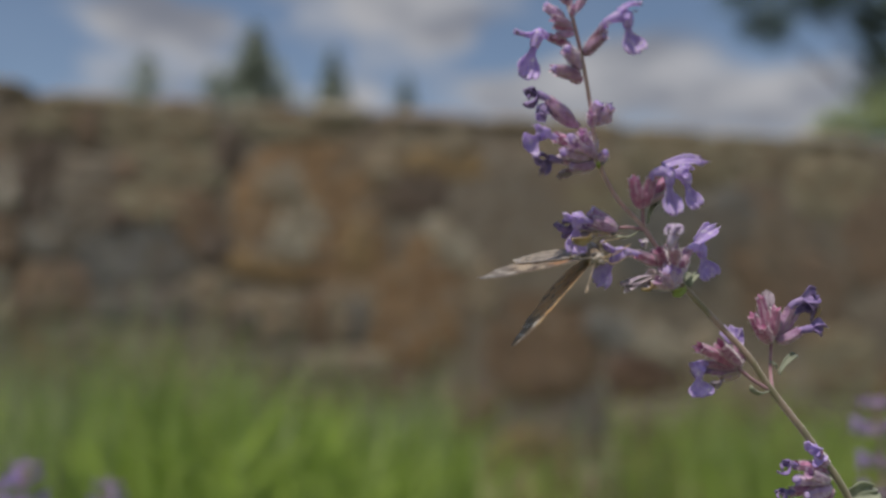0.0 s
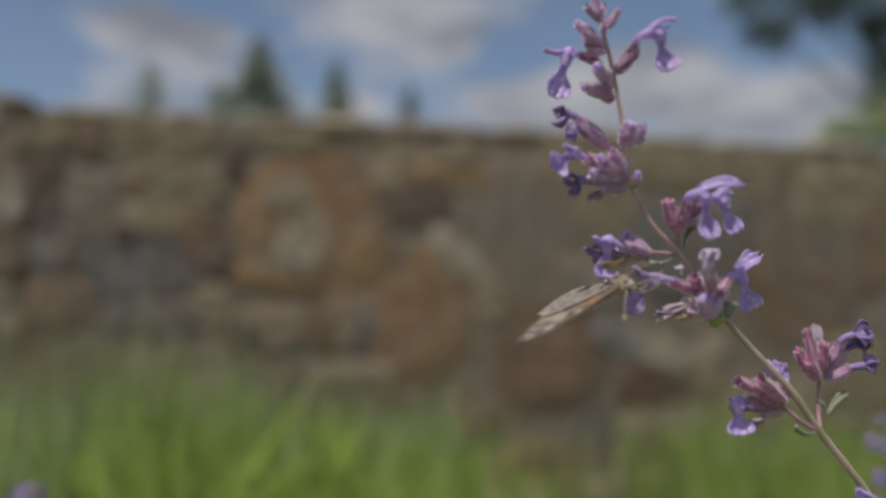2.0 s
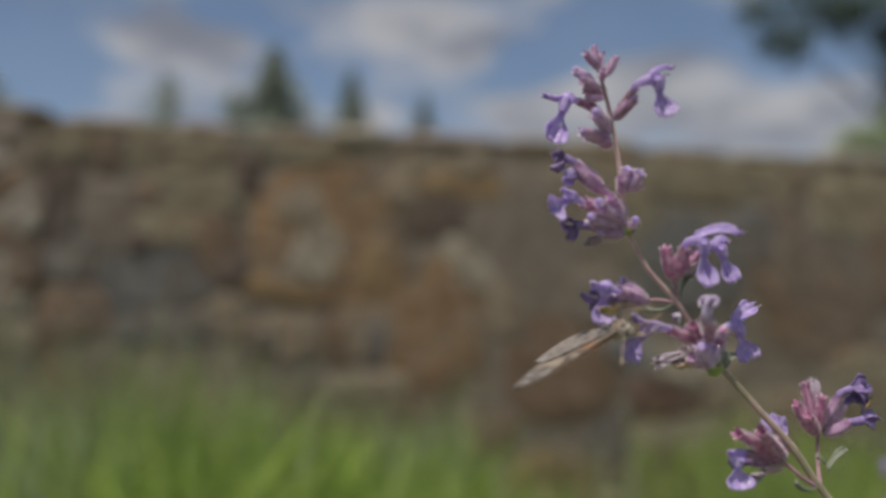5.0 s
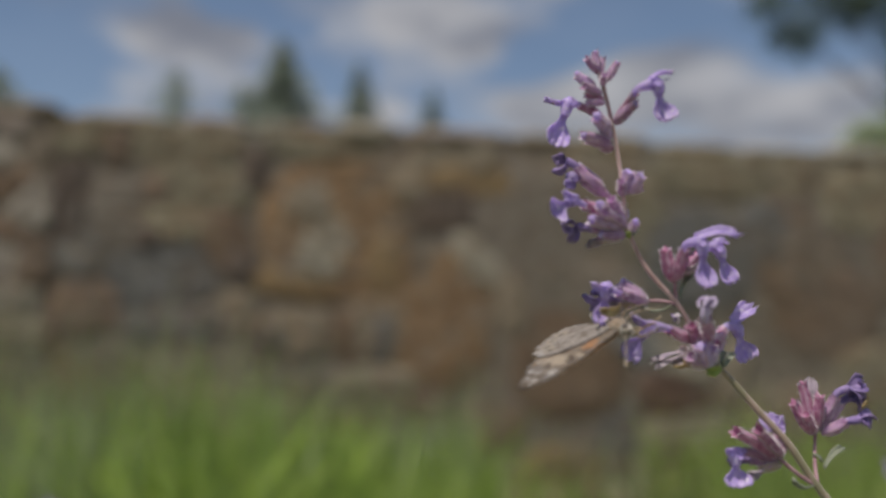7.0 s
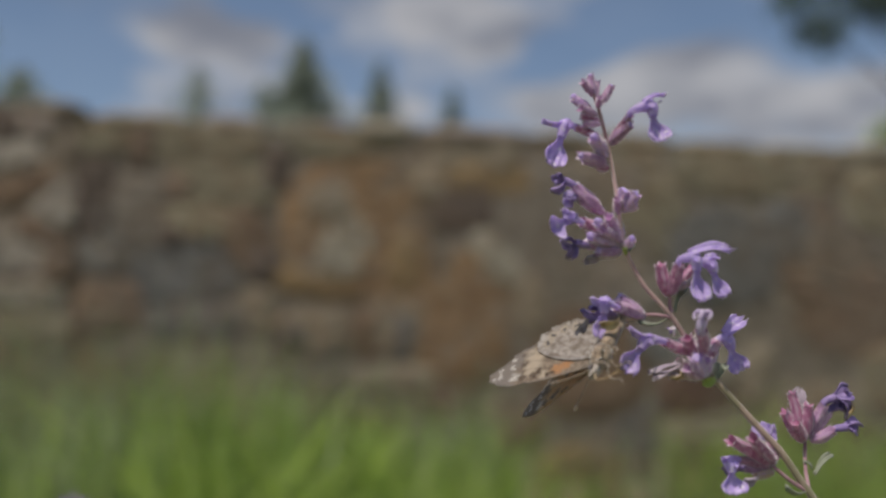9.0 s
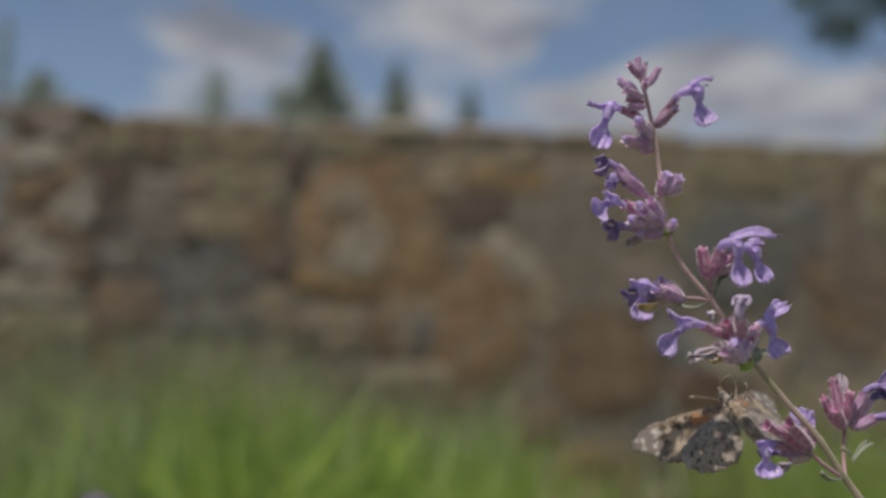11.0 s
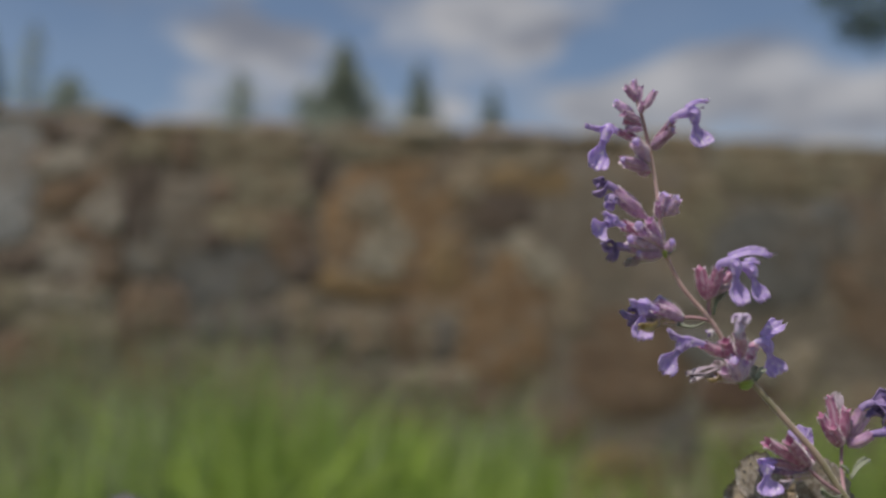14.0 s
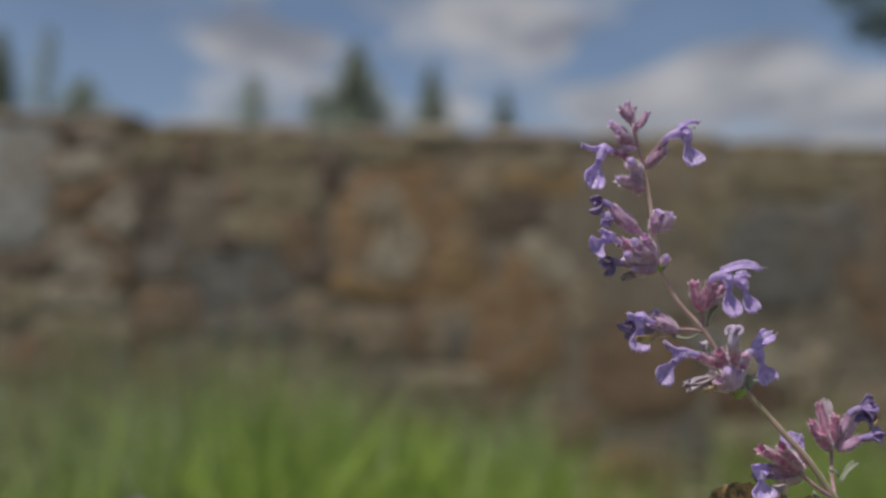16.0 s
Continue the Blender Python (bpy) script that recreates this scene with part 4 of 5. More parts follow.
    floret(catmint, (-9.8, 0.0, 14.9), (-15.5, -5.0, 18.8), 1.17, 2, "bud", (-16.2, -5.0, 19.6))
    floret(catmint, (-9.2, 0.0, 14.4), (-13.0, -5.0, 20.3), 1.08, 1)
    floret(catmint, (-9.6, 0.0, 14.1), (-17.3, -4.0, 15.6), 1.22, 2, "bud", (-18.6, -4.0, 16.1))
    floret(catmint, (-9.3, 0.0, 13.3), (-16.8, -1.0, 13.8), 1.08, 1, "wilt", (-22.6, -1.0, 14.6), (-20.8, -1.0, 10.8))
    floret(catmint, (-9.0, 0.0, 12.5), (-14.8, -2.0, 12.3), 1.12, 1, "bud", (-16.1, -2.0, 12.0))
    floret(catmint, (-9.0, 0.0, 12.0), (-14.5, 1.0, 11.3), 1.08, 3, "dry", (-16.7, 1.0, 10.5))
    floret(catmint, (-9.0, 0.0, 15.1), (-9.6, 2.0, 19.4), 1.08, 2, "bud", (-9.8, 2.0, 20.3))
    floret(catmint, (-7.8, 0.0, 13.3), (-6.9, -2.0, 15.1), 0.90, 2, "bud", (-5.8, -2.0, 15.4))
    floret(catmint, (-8.8, 0.0, 14.1), (-14.7, -6.0, 17.3), 0.99, 1)
    floret(catmint, (1.3, 0.0, 2.6), (-1.1, -2.0, 10.1), 1.22, 0)
    floret(catmint, (1.5, -1.0, 2.9), (2.8, -4.0, 10.1), 1.22, 0, "open", (5.8, -4.5, 10.6), (14.0, -5.0, 12.5), (6.8, -6.5, 1.7), 3.0, 4.6, 55, 15)
    floret(catmint, (2.1, 0.0, 3.1), (7.6, 0.0, 9.6), 1.08, 0, "open", (10.9, 0.5, 9.5), (13.5, 1.0, 10.7), (13.8, -0.5, 2.2), 2.2, 4.0, 62, 20)
    floret(catmint, (2.3, 0.0, 3.1), (4.5, 3.0, 7.2), 0.90, 1)
    floret(catmint, (2.6, 0.0, 4.1), (6.2, -2.0, 5.9), 0.72, 3)
    floret(catmint, (-4.1, 0.0, -1.8), (-10.4, 0.0, 2.7), 1.35, 1, "bud", (-11.2, 0.0, 3.4))
    floret(catmint, (-4.1, 0.0, -2.1), (-11.6, -3.0, 0.7), 1.35, 1, "open", (-13.4, -3.0, 1.5), (-16.7, -3.0, 2.3), (-14.2, -4.5, -6.3), 2.4, 4.8, 50, 15)
    floret(catmint, (-4.5, 0.0, -2.3), (-8.9, 3.0, -1.4), 0.99, 1, "wilt", (-17.4, 3.0, -0.5), (-15.6, 3.0, -3.4))
    floret(catmint, (-4.5, 0.0, -2.4), (-11.1, -2.0, -2.5), 0.72, 4, "dry", (-13.4, -2.0, -3.0))
    floret(catmint, (6.0, 0.0, -9.9), (-0.5, -2.0, -7.2), 1.12, 0, "open", (-4.2, -2.5, -6.8), (-8.3, -3.0, -4.1), (-9.6, -4.5, -13.1), 2.6, 5.0, 65, 10)
    floret(catmint, (7.6, 0.0, -11.6), (3.3, 0.0, -6.6), 1.03, 0)
    floret(catmint, (7.9, 0.0, -12.6), (3.7, -4.0, -5.7), 1.22, 0)
    floret(catmint, (8.4, 0.0, -12.1), (7.3, 1.0, -6.7), 1.08, 0)
    floret(catmint, (7.9, -3.0, -9.9), (5.3, -9.0, -4.1), 1.17, 0, "curl", (6.0, -9.0, -0.6))
    floret(catmint, (9.6, 1.0, -11.9), (13.6, 4.0, -7.5), 1.17, 0, "open", (16.3, 5.0, -7.6), (20.7, 6.0, -2.9), (18.7, 4.5, -14.7), 4.2, 5.2, 40, 12)
    floret(catmint, (9.2, 0.0, -13.1), (13.6, 6.0, -10.4), 1.08, 1, "bud", (14.3, 6.0, -9.6))
    floret(catmint, (7.6, 0.0, -14.2), (2.0, -3.0, -11.4), 1.10, 3, "dry", (-3.4, -3.0, -14.4))
    floret(catmint, (7.6, 0.0, -14.9), (2.2, -2.0, -14.4), 0.99, 4, "dry", (1.2, -2.0, -15.1))
    floret(catmint, (7.9, -2.0, -15.2), (5.4, -5.0, -10.0), 1.44, 2, "bud", (5.1, -5.0, -9.2))
    floret(catmint, (8.5, -1.0, -15.1), (8.3, -4.0, -10.6), 1.17, 2)
    floret(catmint, (8.1, 0.0, -15.2), (3.3, -5.0, -12.5), 1.08, 1)
    floret(catmint, (23.5, 0.0, -34.7), (11.7, -5.0, -27.4), 1.17, 0)
    floret(catmint, (24.3, 0.0, -34.2), (16.5, -6.0, -26.8), 1.17, 0)
    floret(catmint, (23.8, 0.0, -33.7), (17.3, 0.0, -30.5), 0.94, 1)
    floret(catmint, (24.8, 0.0, -33.6), (24.2, 3.0, -29.6), 0.94, 0, "open", (23.9, 3.5, -28.6), (22.8, 4.0, -25.8), (25.9, 2.5, -28.8), 4.6, 4.6, 20, 20)
    floret(catmint, (23.2, 0.0, -35.2), (14.6, -2.0, -32.7), 0.94, 0, "open", (13.6, -2.5, -33.6), (11.4, -3.0, -32.4), (13.5, -4.5, -39.6), 3.6, 6.0, 50, 12)
    floret(catmint, (23.5, 0.0, -35.8), (17.3, 1.0, -35.4), 1.01, 1, "wilt", (14.7, 1.0, -34.9), (13.1, 1.0, -35.4))
    floret(catmint, (24.0, 0.0, -36.0), (18.3, -3.0, -36.5), 0.78, 4, "dry", (16.7, -3.0, -37.5))
    floret(catmint, (32.9, 5.0, -30.7), (28.0, 4.0, -23.0), 1.09, 0)
    floret(catmint, (33.3, 5.0, -29.9), (30.3, 5.0, -18.4), 1.09, 0)
    floret(catmint, (33.6, 5.0, -29.9), (33.5, 8.0, -22.2), 0.94, 3, "dry", (34.1, 8.0, -19.5))
    floret(catmint, (33.9, 5.0, -29.6), (33.5, 3.0, -21.3), 1.09, 0)
    floret(catmint, (34.2, 5.0, -29.6), (38.2, 5.0, -21.8), 1.17, 1, "wilt", (44.4, 5.0, -19.5), (43.1, 5.0, -25.5), 4.6, 7.0)
    floret(catmint, (34.4, 5.0, -29.9), (39.8, 6.0, -23.8), 1.09, 1, "wilt", (44.0, 6.0, -21.7), (43.4, 6.0, -24.6), 4.0, 5.5)
    floret(catmint, (34.7, 5.0, -30.4), (40.0, 4.0, -27.7), 1.25, 1, "wilt", (46.2, 4.0, -27.0), (44.6, 3.0, -28.8), 3.6, 4.4)
    floret(catmint, (33.6, 5.0, -30.4), (29.9, 2.0, -25.3), 0.94, 0)
    floret(catmint, (45.0, 0.0, -59.0), (41.8, -2.0, -55.0), 1.09, 0, "open", (40.9, -2.0, -54.3), (38.8, -2.0, -52.4), (41.9, -3.5, -57.4), 3.2, 4.4, 50, 20)
    floret(catmint, (45.4, 0.0, -61.0), (35.3, -3.0, -57.2), 1.09, 0, "wilt", (33.1, -3.0, -56.3), (31.3, -4.5, -58.5))
    floret(catmint, (45.7, 0.0, -62.4), (35.4, -4.0, -60.6), 1.17, 2, "bud", (34.1, -4.0, -60.8))
    floret(catmint, (46.0, 0.0, -63.8), (34.4, -3.0, -64.0), 1.17, 0, "wilt", (31.7, -3.0, -63.3), (31.0, -4.5, -66.0))
    floret(catmint, (45.7, 0.0, -62.9), (37.5, -6.0, -58.0), 1.17, 1)
    floret(catmint, (46.3, 0.0, -64.6), (37.7, -5.0, -64.4), 1.17, 2, "bud", (36.1, -5.0, -65.4))
    floret(catmint, (45.6, 0.0, -61.5), (45.2, 3.0, -58.9), 1.01, 0)
    floret(catmint, (46.9, 0.0, -65.2), (41.4, -2.0, -68.7), 1.09, 0)


def spike(label, at, whorls, seed, lean):
    """A catmint stem further off, with whorls of flowers from its top down."""
    rng = random.Random(seed)
    plant = empty("catmint")
    tagged(plant, label, "flower", group="catmint stems further off")
    plant.location = at
    foot = Vector((lean[0], lean[1], -at[2] - 0.02)) * 1000
    knots = [Vector((0, 0, 0)), foot * 0.06 + Vector((lean[0] * 25, 0, 0)), foot * 0.3, foot]
    branch(plant, knots, 0.7, 2.2)
    for w in range(whorls):
        u = (w / max(whorls - 1, 1)) ** 1.1 * 0.10
        c = foot * u
        count = 4 + 2 * min(w, 2)
        for k in range(count):
            a = 2 * math.pi * (k + rng.random() * 0.6) / count
            o = Vector((math.cos(a), math.sin(a), rng.uniform(0.2, 0.9))).normalized()
            reach = 8 if w else 5
            base = c + o * 1.0
            end = c + o * reach
            if w and rng.random() < 0.35:
                t = end + o * 3
                floret(plant, base, end, 1.2, 5, "open", t, t + Vector((o.x * 3, o.y * 3, 2.5)), t + Vector((o.x * 2, o.y * 2, -5.5)), 3.0, 5.0, rng.randrange(20, 70), rng.randrange(10, 40))
            else:
                floret(plant, base, end, 1.2, 5, "wilt", end + o * 3.5, end + o * 2.5 + Vector((0, 0, -3)))
    for w in range(3):
        u = 0.18 + 0.12 * w
        c = foot * u
        for sgn in (-1, 1):
            leaf(plant, c, c + Vector((sgn * 18, rng.uniform(-8, 8), 6)), 9, 40, 1)
    return plant


# ---- butterfly ----
def wing_material(name, upper, hind):
    """Painted scales in millimetres of the wing: x runs outwards, y forwards."""
    m, nt, bsdf, N, link = shader(name)
    coord = N("ShaderNodeTexCoord").outputs["Object"]
    big = N("ShaderNodeVectorMath")
    big.operation = "SCALE"
    big.inputs["Scale"].default_value = 1000
    link(coord, big.inputs[0])
    absol = N("ShaderNodeVectorMath")
    absol.operation = "ABSOLUTE"
    link(big.outputs[0], absol.inputs[0])
    sep, sep_y = N("ShaderNodeSeparateXYZ"), N("ShaderNodeSeparateXYZ")
    link(absol.outputs[0], sep.inputs[0])
    link(big.outputs[0], sep_y.inputs[0])
    flat = N("ShaderNodeCombineXYZ")
    link(sep.outputs["X"], flat.inputs["X"])
    link(sep_y.outputs["Y"], flat.inputs["Y"])
    vec = flat.outputs[0]
    wob = noisy(nt, 0.35, 3, vec)
    xs = N("ShaderNodeMath")
    xs.operation = "MULTIPLY_ADD"
    link(wob, xs.inputs[0])
    xs.inputs[1].default_value = 9.0
    link(sep.outputs["X"], xs.inputs[2])
    along = xs.outputs[0]

    def near(x, y, r):
        d = N("ShaderNodeVectorMath")
        d.operation = "DISTANCE"
        d.inputs[1].default_value = (x, y, 0)
        jig = N("ShaderNodeVectorMath")
        jig.operation = "ADD"
        nz = N("ShaderNodeTexNoise")
        nz.inputs["Scale"].default_value = 0.9
        nz.inputs["Detail"].default_value = 4.0
        link(vec, nz.inputs["Vector"])
        big_jig = N("ShaderNodeVectorMath")
        big_jig.operation = "MULTIPLY_ADD"
        link(nz.outputs["Color"], big_jig.inputs[0])
        big_jig.inputs[1].default_value = (2.8, 2.8, 0)
        big_jig.inputs[2].default_value = (-0.9, -0.9, 0)
        link(big_jig.outputs[0], jig.inputs[0])
        link(vec, jig.inputs[1])
        link(jig.outputs[0], d.inputs[0])
        return ramped(nt, d.outputs["Value"], r * 1.3, r * 0.55)

    black, white, brown = (0.21, 0.16, 0.12), (0.72, 0.68, 0.65), (0.46, 0.32, 0.19)
    if hind and not upper:
        color = mixed(nt, (0.48, 0.43, 0.395), (0.27, 0.22, 0.175), ramped(nt, noisy(nt, 0.5, 7, vec), 0.36, 0.64))
        color = mixed(nt, color, (0.22, 0.17, 0.13), ramped(nt, noisy(nt, 1.1, 5, vec), 0.54, 0.70))
        v = N("ShaderNodeTexVoronoi")
        v.feature = "DISTANCE_TO_EDGE"
        v.inputs["Scale"].default_value = 0.42
        link(mixed(nt, vec, noise_colour(nt, 0.7, vec), 0.55), v.inputs["Vector"])
        pale = N("ShaderNodeMath")
        pale.operation = "MULTIPLY"
        link(ramped(nt, v.outputs["Distance"], 0.22, 0.0), pale.inputs[0])
        link(ramped(nt, noisy(nt, 0.8, 4, vec), 0.35, 0.65), pale.inputs[1])
        color = mixed(nt, color, (0.60, 0.55, 0.51), pale.outputs[0])
        for x, y in ((13.6, -1.9), (13.1, -4.3), (11.2, -6.3), (8.4, -7.6)):
            color = mixed(nt, color, (0.56, 0.48, 0.38), near(x + .5, y + .5, 1.3))
            color = mixed(nt, color, (0.11, 0.10, 0.11), near(x + .5, y + .5, 0.6))
        color = mixed(nt, color, (0.60, 0.56, 0.52), ramped(nt, along, 19.0, 20.6))
    elif hind:
        color = mixed(nt, mixed(nt, (0.70, 0.46, 0.22), (0.50, 0.33, 0.17), ramped(nt, noisy(nt, 0.9, 6, vec), 0.4, 0.6)), (0.45, 0.33, 0.20), ramped(nt, along, 11, 6))
        for x, y in ((13.6, -1.9), (13.1, -4.3), (11.2, -6.3), (8.4, -7.6), (15, -2.6), (10.4, -8.6), (14.2, -5.6)):
            color = mixed(nt, color, black, near(x + .5, y + .5, 1.0))
        color = mixed(nt, color, (0.24, 0.17, 0.11), ramped(nt, noisy(nt, 0.5, 3, vec), 0.62, 0.70))
    else:
        if upper:
            color = mixed(nt, (0.62, 0.38, 0.17), (0.68, 0.50, 0.28), ramped(nt, noisy(nt, 0.3, 3, vec), 0.35, 0.65))
            color = mixed(nt, color, brown, ramped(nt, along, 12, 7))
        else:
            color = mixed(nt, (0.40, 0.32, 0.24), (0.24, 0.18, 0.13), ramped(nt, noisy(nt, 0.9, 6, vec), 0.38, 0.62))
            for x, y, r in ((14.6, 4.6, 2.3), (15.4, 1.2, 2.2), (13.2, -1.0, 1.6), (9.8, 0.9, 1.5), (10.9, 6.2, 1.3), (17.6, -0.4, 1.3)):
                color = mixed(nt, color, (0.60, 0.51, 0.40), near(x, y, r))
            for x, y, r in ((8.2, 4.6, 2.0), (6.4, 3.0, 1.5)):
                color = mixed(nt, color, (0.55, 0.29, 0.13), near(x, y, r * 0.85))
        for x, y, r in ((8.4, 5.4, 0.7), (9.6, 5.8, 0.7), (12.7, 6.0, 1.0), (12.2, 4.9, 1.1), (11.6, 0.2, 0.8), (15.6, 7.0, 0.9), (17.2, 3.4, 0.8), (7.4, 0.8, 0.9), (18.6, 1.0, 0.7)):
            color = mixed(nt, color, black if upper else (0.13, 0.085, 0.055), near(x + .5, y + .5, r))
        tip_tone = black if upper else (0.30, 0.255, 0.225)
        color = mixed(nt, color, tip_tone, ramped(nt, along, 20.5, 23.5))
        for x, y, r in ((17.6, 7.2, 1.25), (19.6, 4.4, 0.8), (21.4, 7.4, 0.8), (20.4, 2.4, 0.7), (22.8, 8.4, 0.6), (22.4, 5.6, 0.6)):
            color = mixed(nt, color, white if upper else (0.68, 0.64, 0.60), near(x + .5, y + .5, r))
    # veins run out from the wing's root
    ang = N("ShaderNodeMath")
    ang.operation = "ARCTAN2"
    link(sep_y.outputs["Y"], ang.inputs[0])
    link(sep.outputs["X"], ang.inputs[1])
    saw = N("ShaderNodeMath")
    saw.operation = "PINGPONG"
    saw.inputs[1].default_value = 0.075
    link(ang.outputs[0], saw.inputs[0])
    vein = ramped(nt, saw.outputs[0], 0.010, 0.003)
    soft_vein = N("ShaderNodeMath")
    soft_vein.operation = "MULTIPLY"
    soft_vein.inputs[1].default_value = 0.6
    link(vein, soft_vein.inputs[0])
    color = mixed(nt, color, (0.28, 0.22, 0.17), soft_vein.outputs[0])
    color = mixed(nt, color, mixed(nt, (0.55, 0.55, 0.55), (1.3, 1.3, 1.3), noisy(nt, 3.5, 4, vec)), 0.85, "MULTIPLY")
    link(color, bsdf.inputs["Base Color"])
    bsdf.inputs["Roughness"].default_value = 0.75
    bsdf.inputs["Sheen Weight"].default_value = 0.4
    thin = N("ShaderNodeBsdfTranslucent")
    link(color, thin.inputs["Color"])
    both = N("ShaderNodeMixShader")
    both.inputs[0].default_value = 0.5
    link(bsdf.outputs[0], both.inputs[1])
    link(thin.outputs[0], both.inputs[2])
    link(both.outputs[0], nt.nodes["Material Output"].inputs["Surface"])
    return m


FORE = [(0.4, 2.6), (6, 5.6), (13, 8.4), (19, 9.8), (22.8, 9.2), (24.6, 7.6), (23.6, 5.2), (21.4, 2.8), (20.6, 0.6), (18.8, -1.6), (14.6, -3.4), (9, -3.2), (3, -2.0), (0.4, -0.8)]
HIND = [(0.4, 1.2), (6, 2.6), (12, 1.8), (15.6, -0.4), (16.4, -3.4), (15.0, -6.2), (12.4, -8.4), (9.2, -9.6), (6.0, -9.8), (3.4, -8.2), (1.6, -5), (0.4, -2.2)]


def wing_mesh(name, outline, side, lift, scallop, upper, under):
    n = len(outline)
    ring = []
    steps = 6
    for i in range(n):
        a, b, c, d = (Vector((*outline[(i + k) % n], 0)) for k in (-1, 0, 1, 2))
        for k in range(steps):
            u = k / steps
            ring.append(0.5 * (2 * b + (c - a) * u + (2 * a - 5 * b + 4 * c - d) * u * u + (3 * b - a - 3 * c + d) * u ** 3))
    mid = sum(ring, Vector()) / len(ring)
    for i, p in enumerate(ring):
        if p.x > 14 or (p.y < -6):
            out = (p - mid).normalized()
            ring[i] = p + out * scallop * (0.5 * math.cos(1.2 * i) + 0.5 * math.sin(i * 2.7) + 0.3 * math.sin(i * 7.1))
    m = len(ring)
    layers = [1.0, 0.8, 0.55, 0.28]
    verts, faces, mats = [], [], []
    for z in (0.06, -0.06):
        for k in layers:
            for i, p in enumerate(ring):
                q = mid + (p - mid) * k
                wav = 0.07 * math.sin(q.y * 0.9 + q.x * 0.15) * min(1, q.x / 8) + 0.02 * q.x * q.x * 0.05
                verts.append(Vector((q.x * side, q.y, lift + wav + z * min(1.0, 2 - k))) * MM)
        verts.append(Vector((mid.x * side, mid.y, lift + z)) * MM)
    size = m * len(layers) + 1
    for s in (0, 1):
        o = s * size
        for r in range(len(layers) - 1):
            for i in range(m):
                a, b = o + r * m + i, o + r * m + (i + 1) % m
                q = (a, b, b + m, a + m)
                faces.append(q if (s == 1) == (side > 0) else tuple(reversed(q)))
                mats.append(s)
        for i in range(m):
            q = (o + 3 * m + i, o + 3 * m + (i + 1) % m, o + size - 1)
            faces.append(q if (s == 1) == (side > 0) else tuple(reversed(q)))
            mats.append(s)
    for i in range(m):
        faces.append((i, (i + 1) % m, size + (i + 1) % m, size + i))
        mats.append(1)
    me = mesh(name, verts, faces, [upper, under])
    me.polygons.foreach_set("material_index", mats)
    return me


def furry(name, low, high):
    m, nt, bsdf, N, link = shader(name)
    link(mixed(nt, low, high, ramped(nt, noisy(nt, 900, 4), 0.35, 0.65)), bsdf.inputs["Base Color"])
    bsdf.inputs["Roughness"].default_value = 0.8
    bsdf.inputs["Sheen Weight"].default_value = 0.7
    return m


def fuzz(verts, faces, count, length, rng):
    """Short hairs on a body."""
    base = list(verts)
    c = sum(base, Vector()) / len(base)
    for i in range(count):
        p = rng.choice(base)
        n = (Vector((p.x, 0, p.z - c.z)) + Vector((rng.gauss(0, .3), rng.gauss(0, .6), rng.gauss(0, .3))) * 0.0015)
        n = n.normalized()
        s = n.orthogonal().normalized() * length * 0.06
        m = len(verts)
        verts += [p - s, p + s, p + n * length * rng.uniform(0.5, 1.2)]
        faces.append((m, m + 1, m + 2))
    return verts, faces


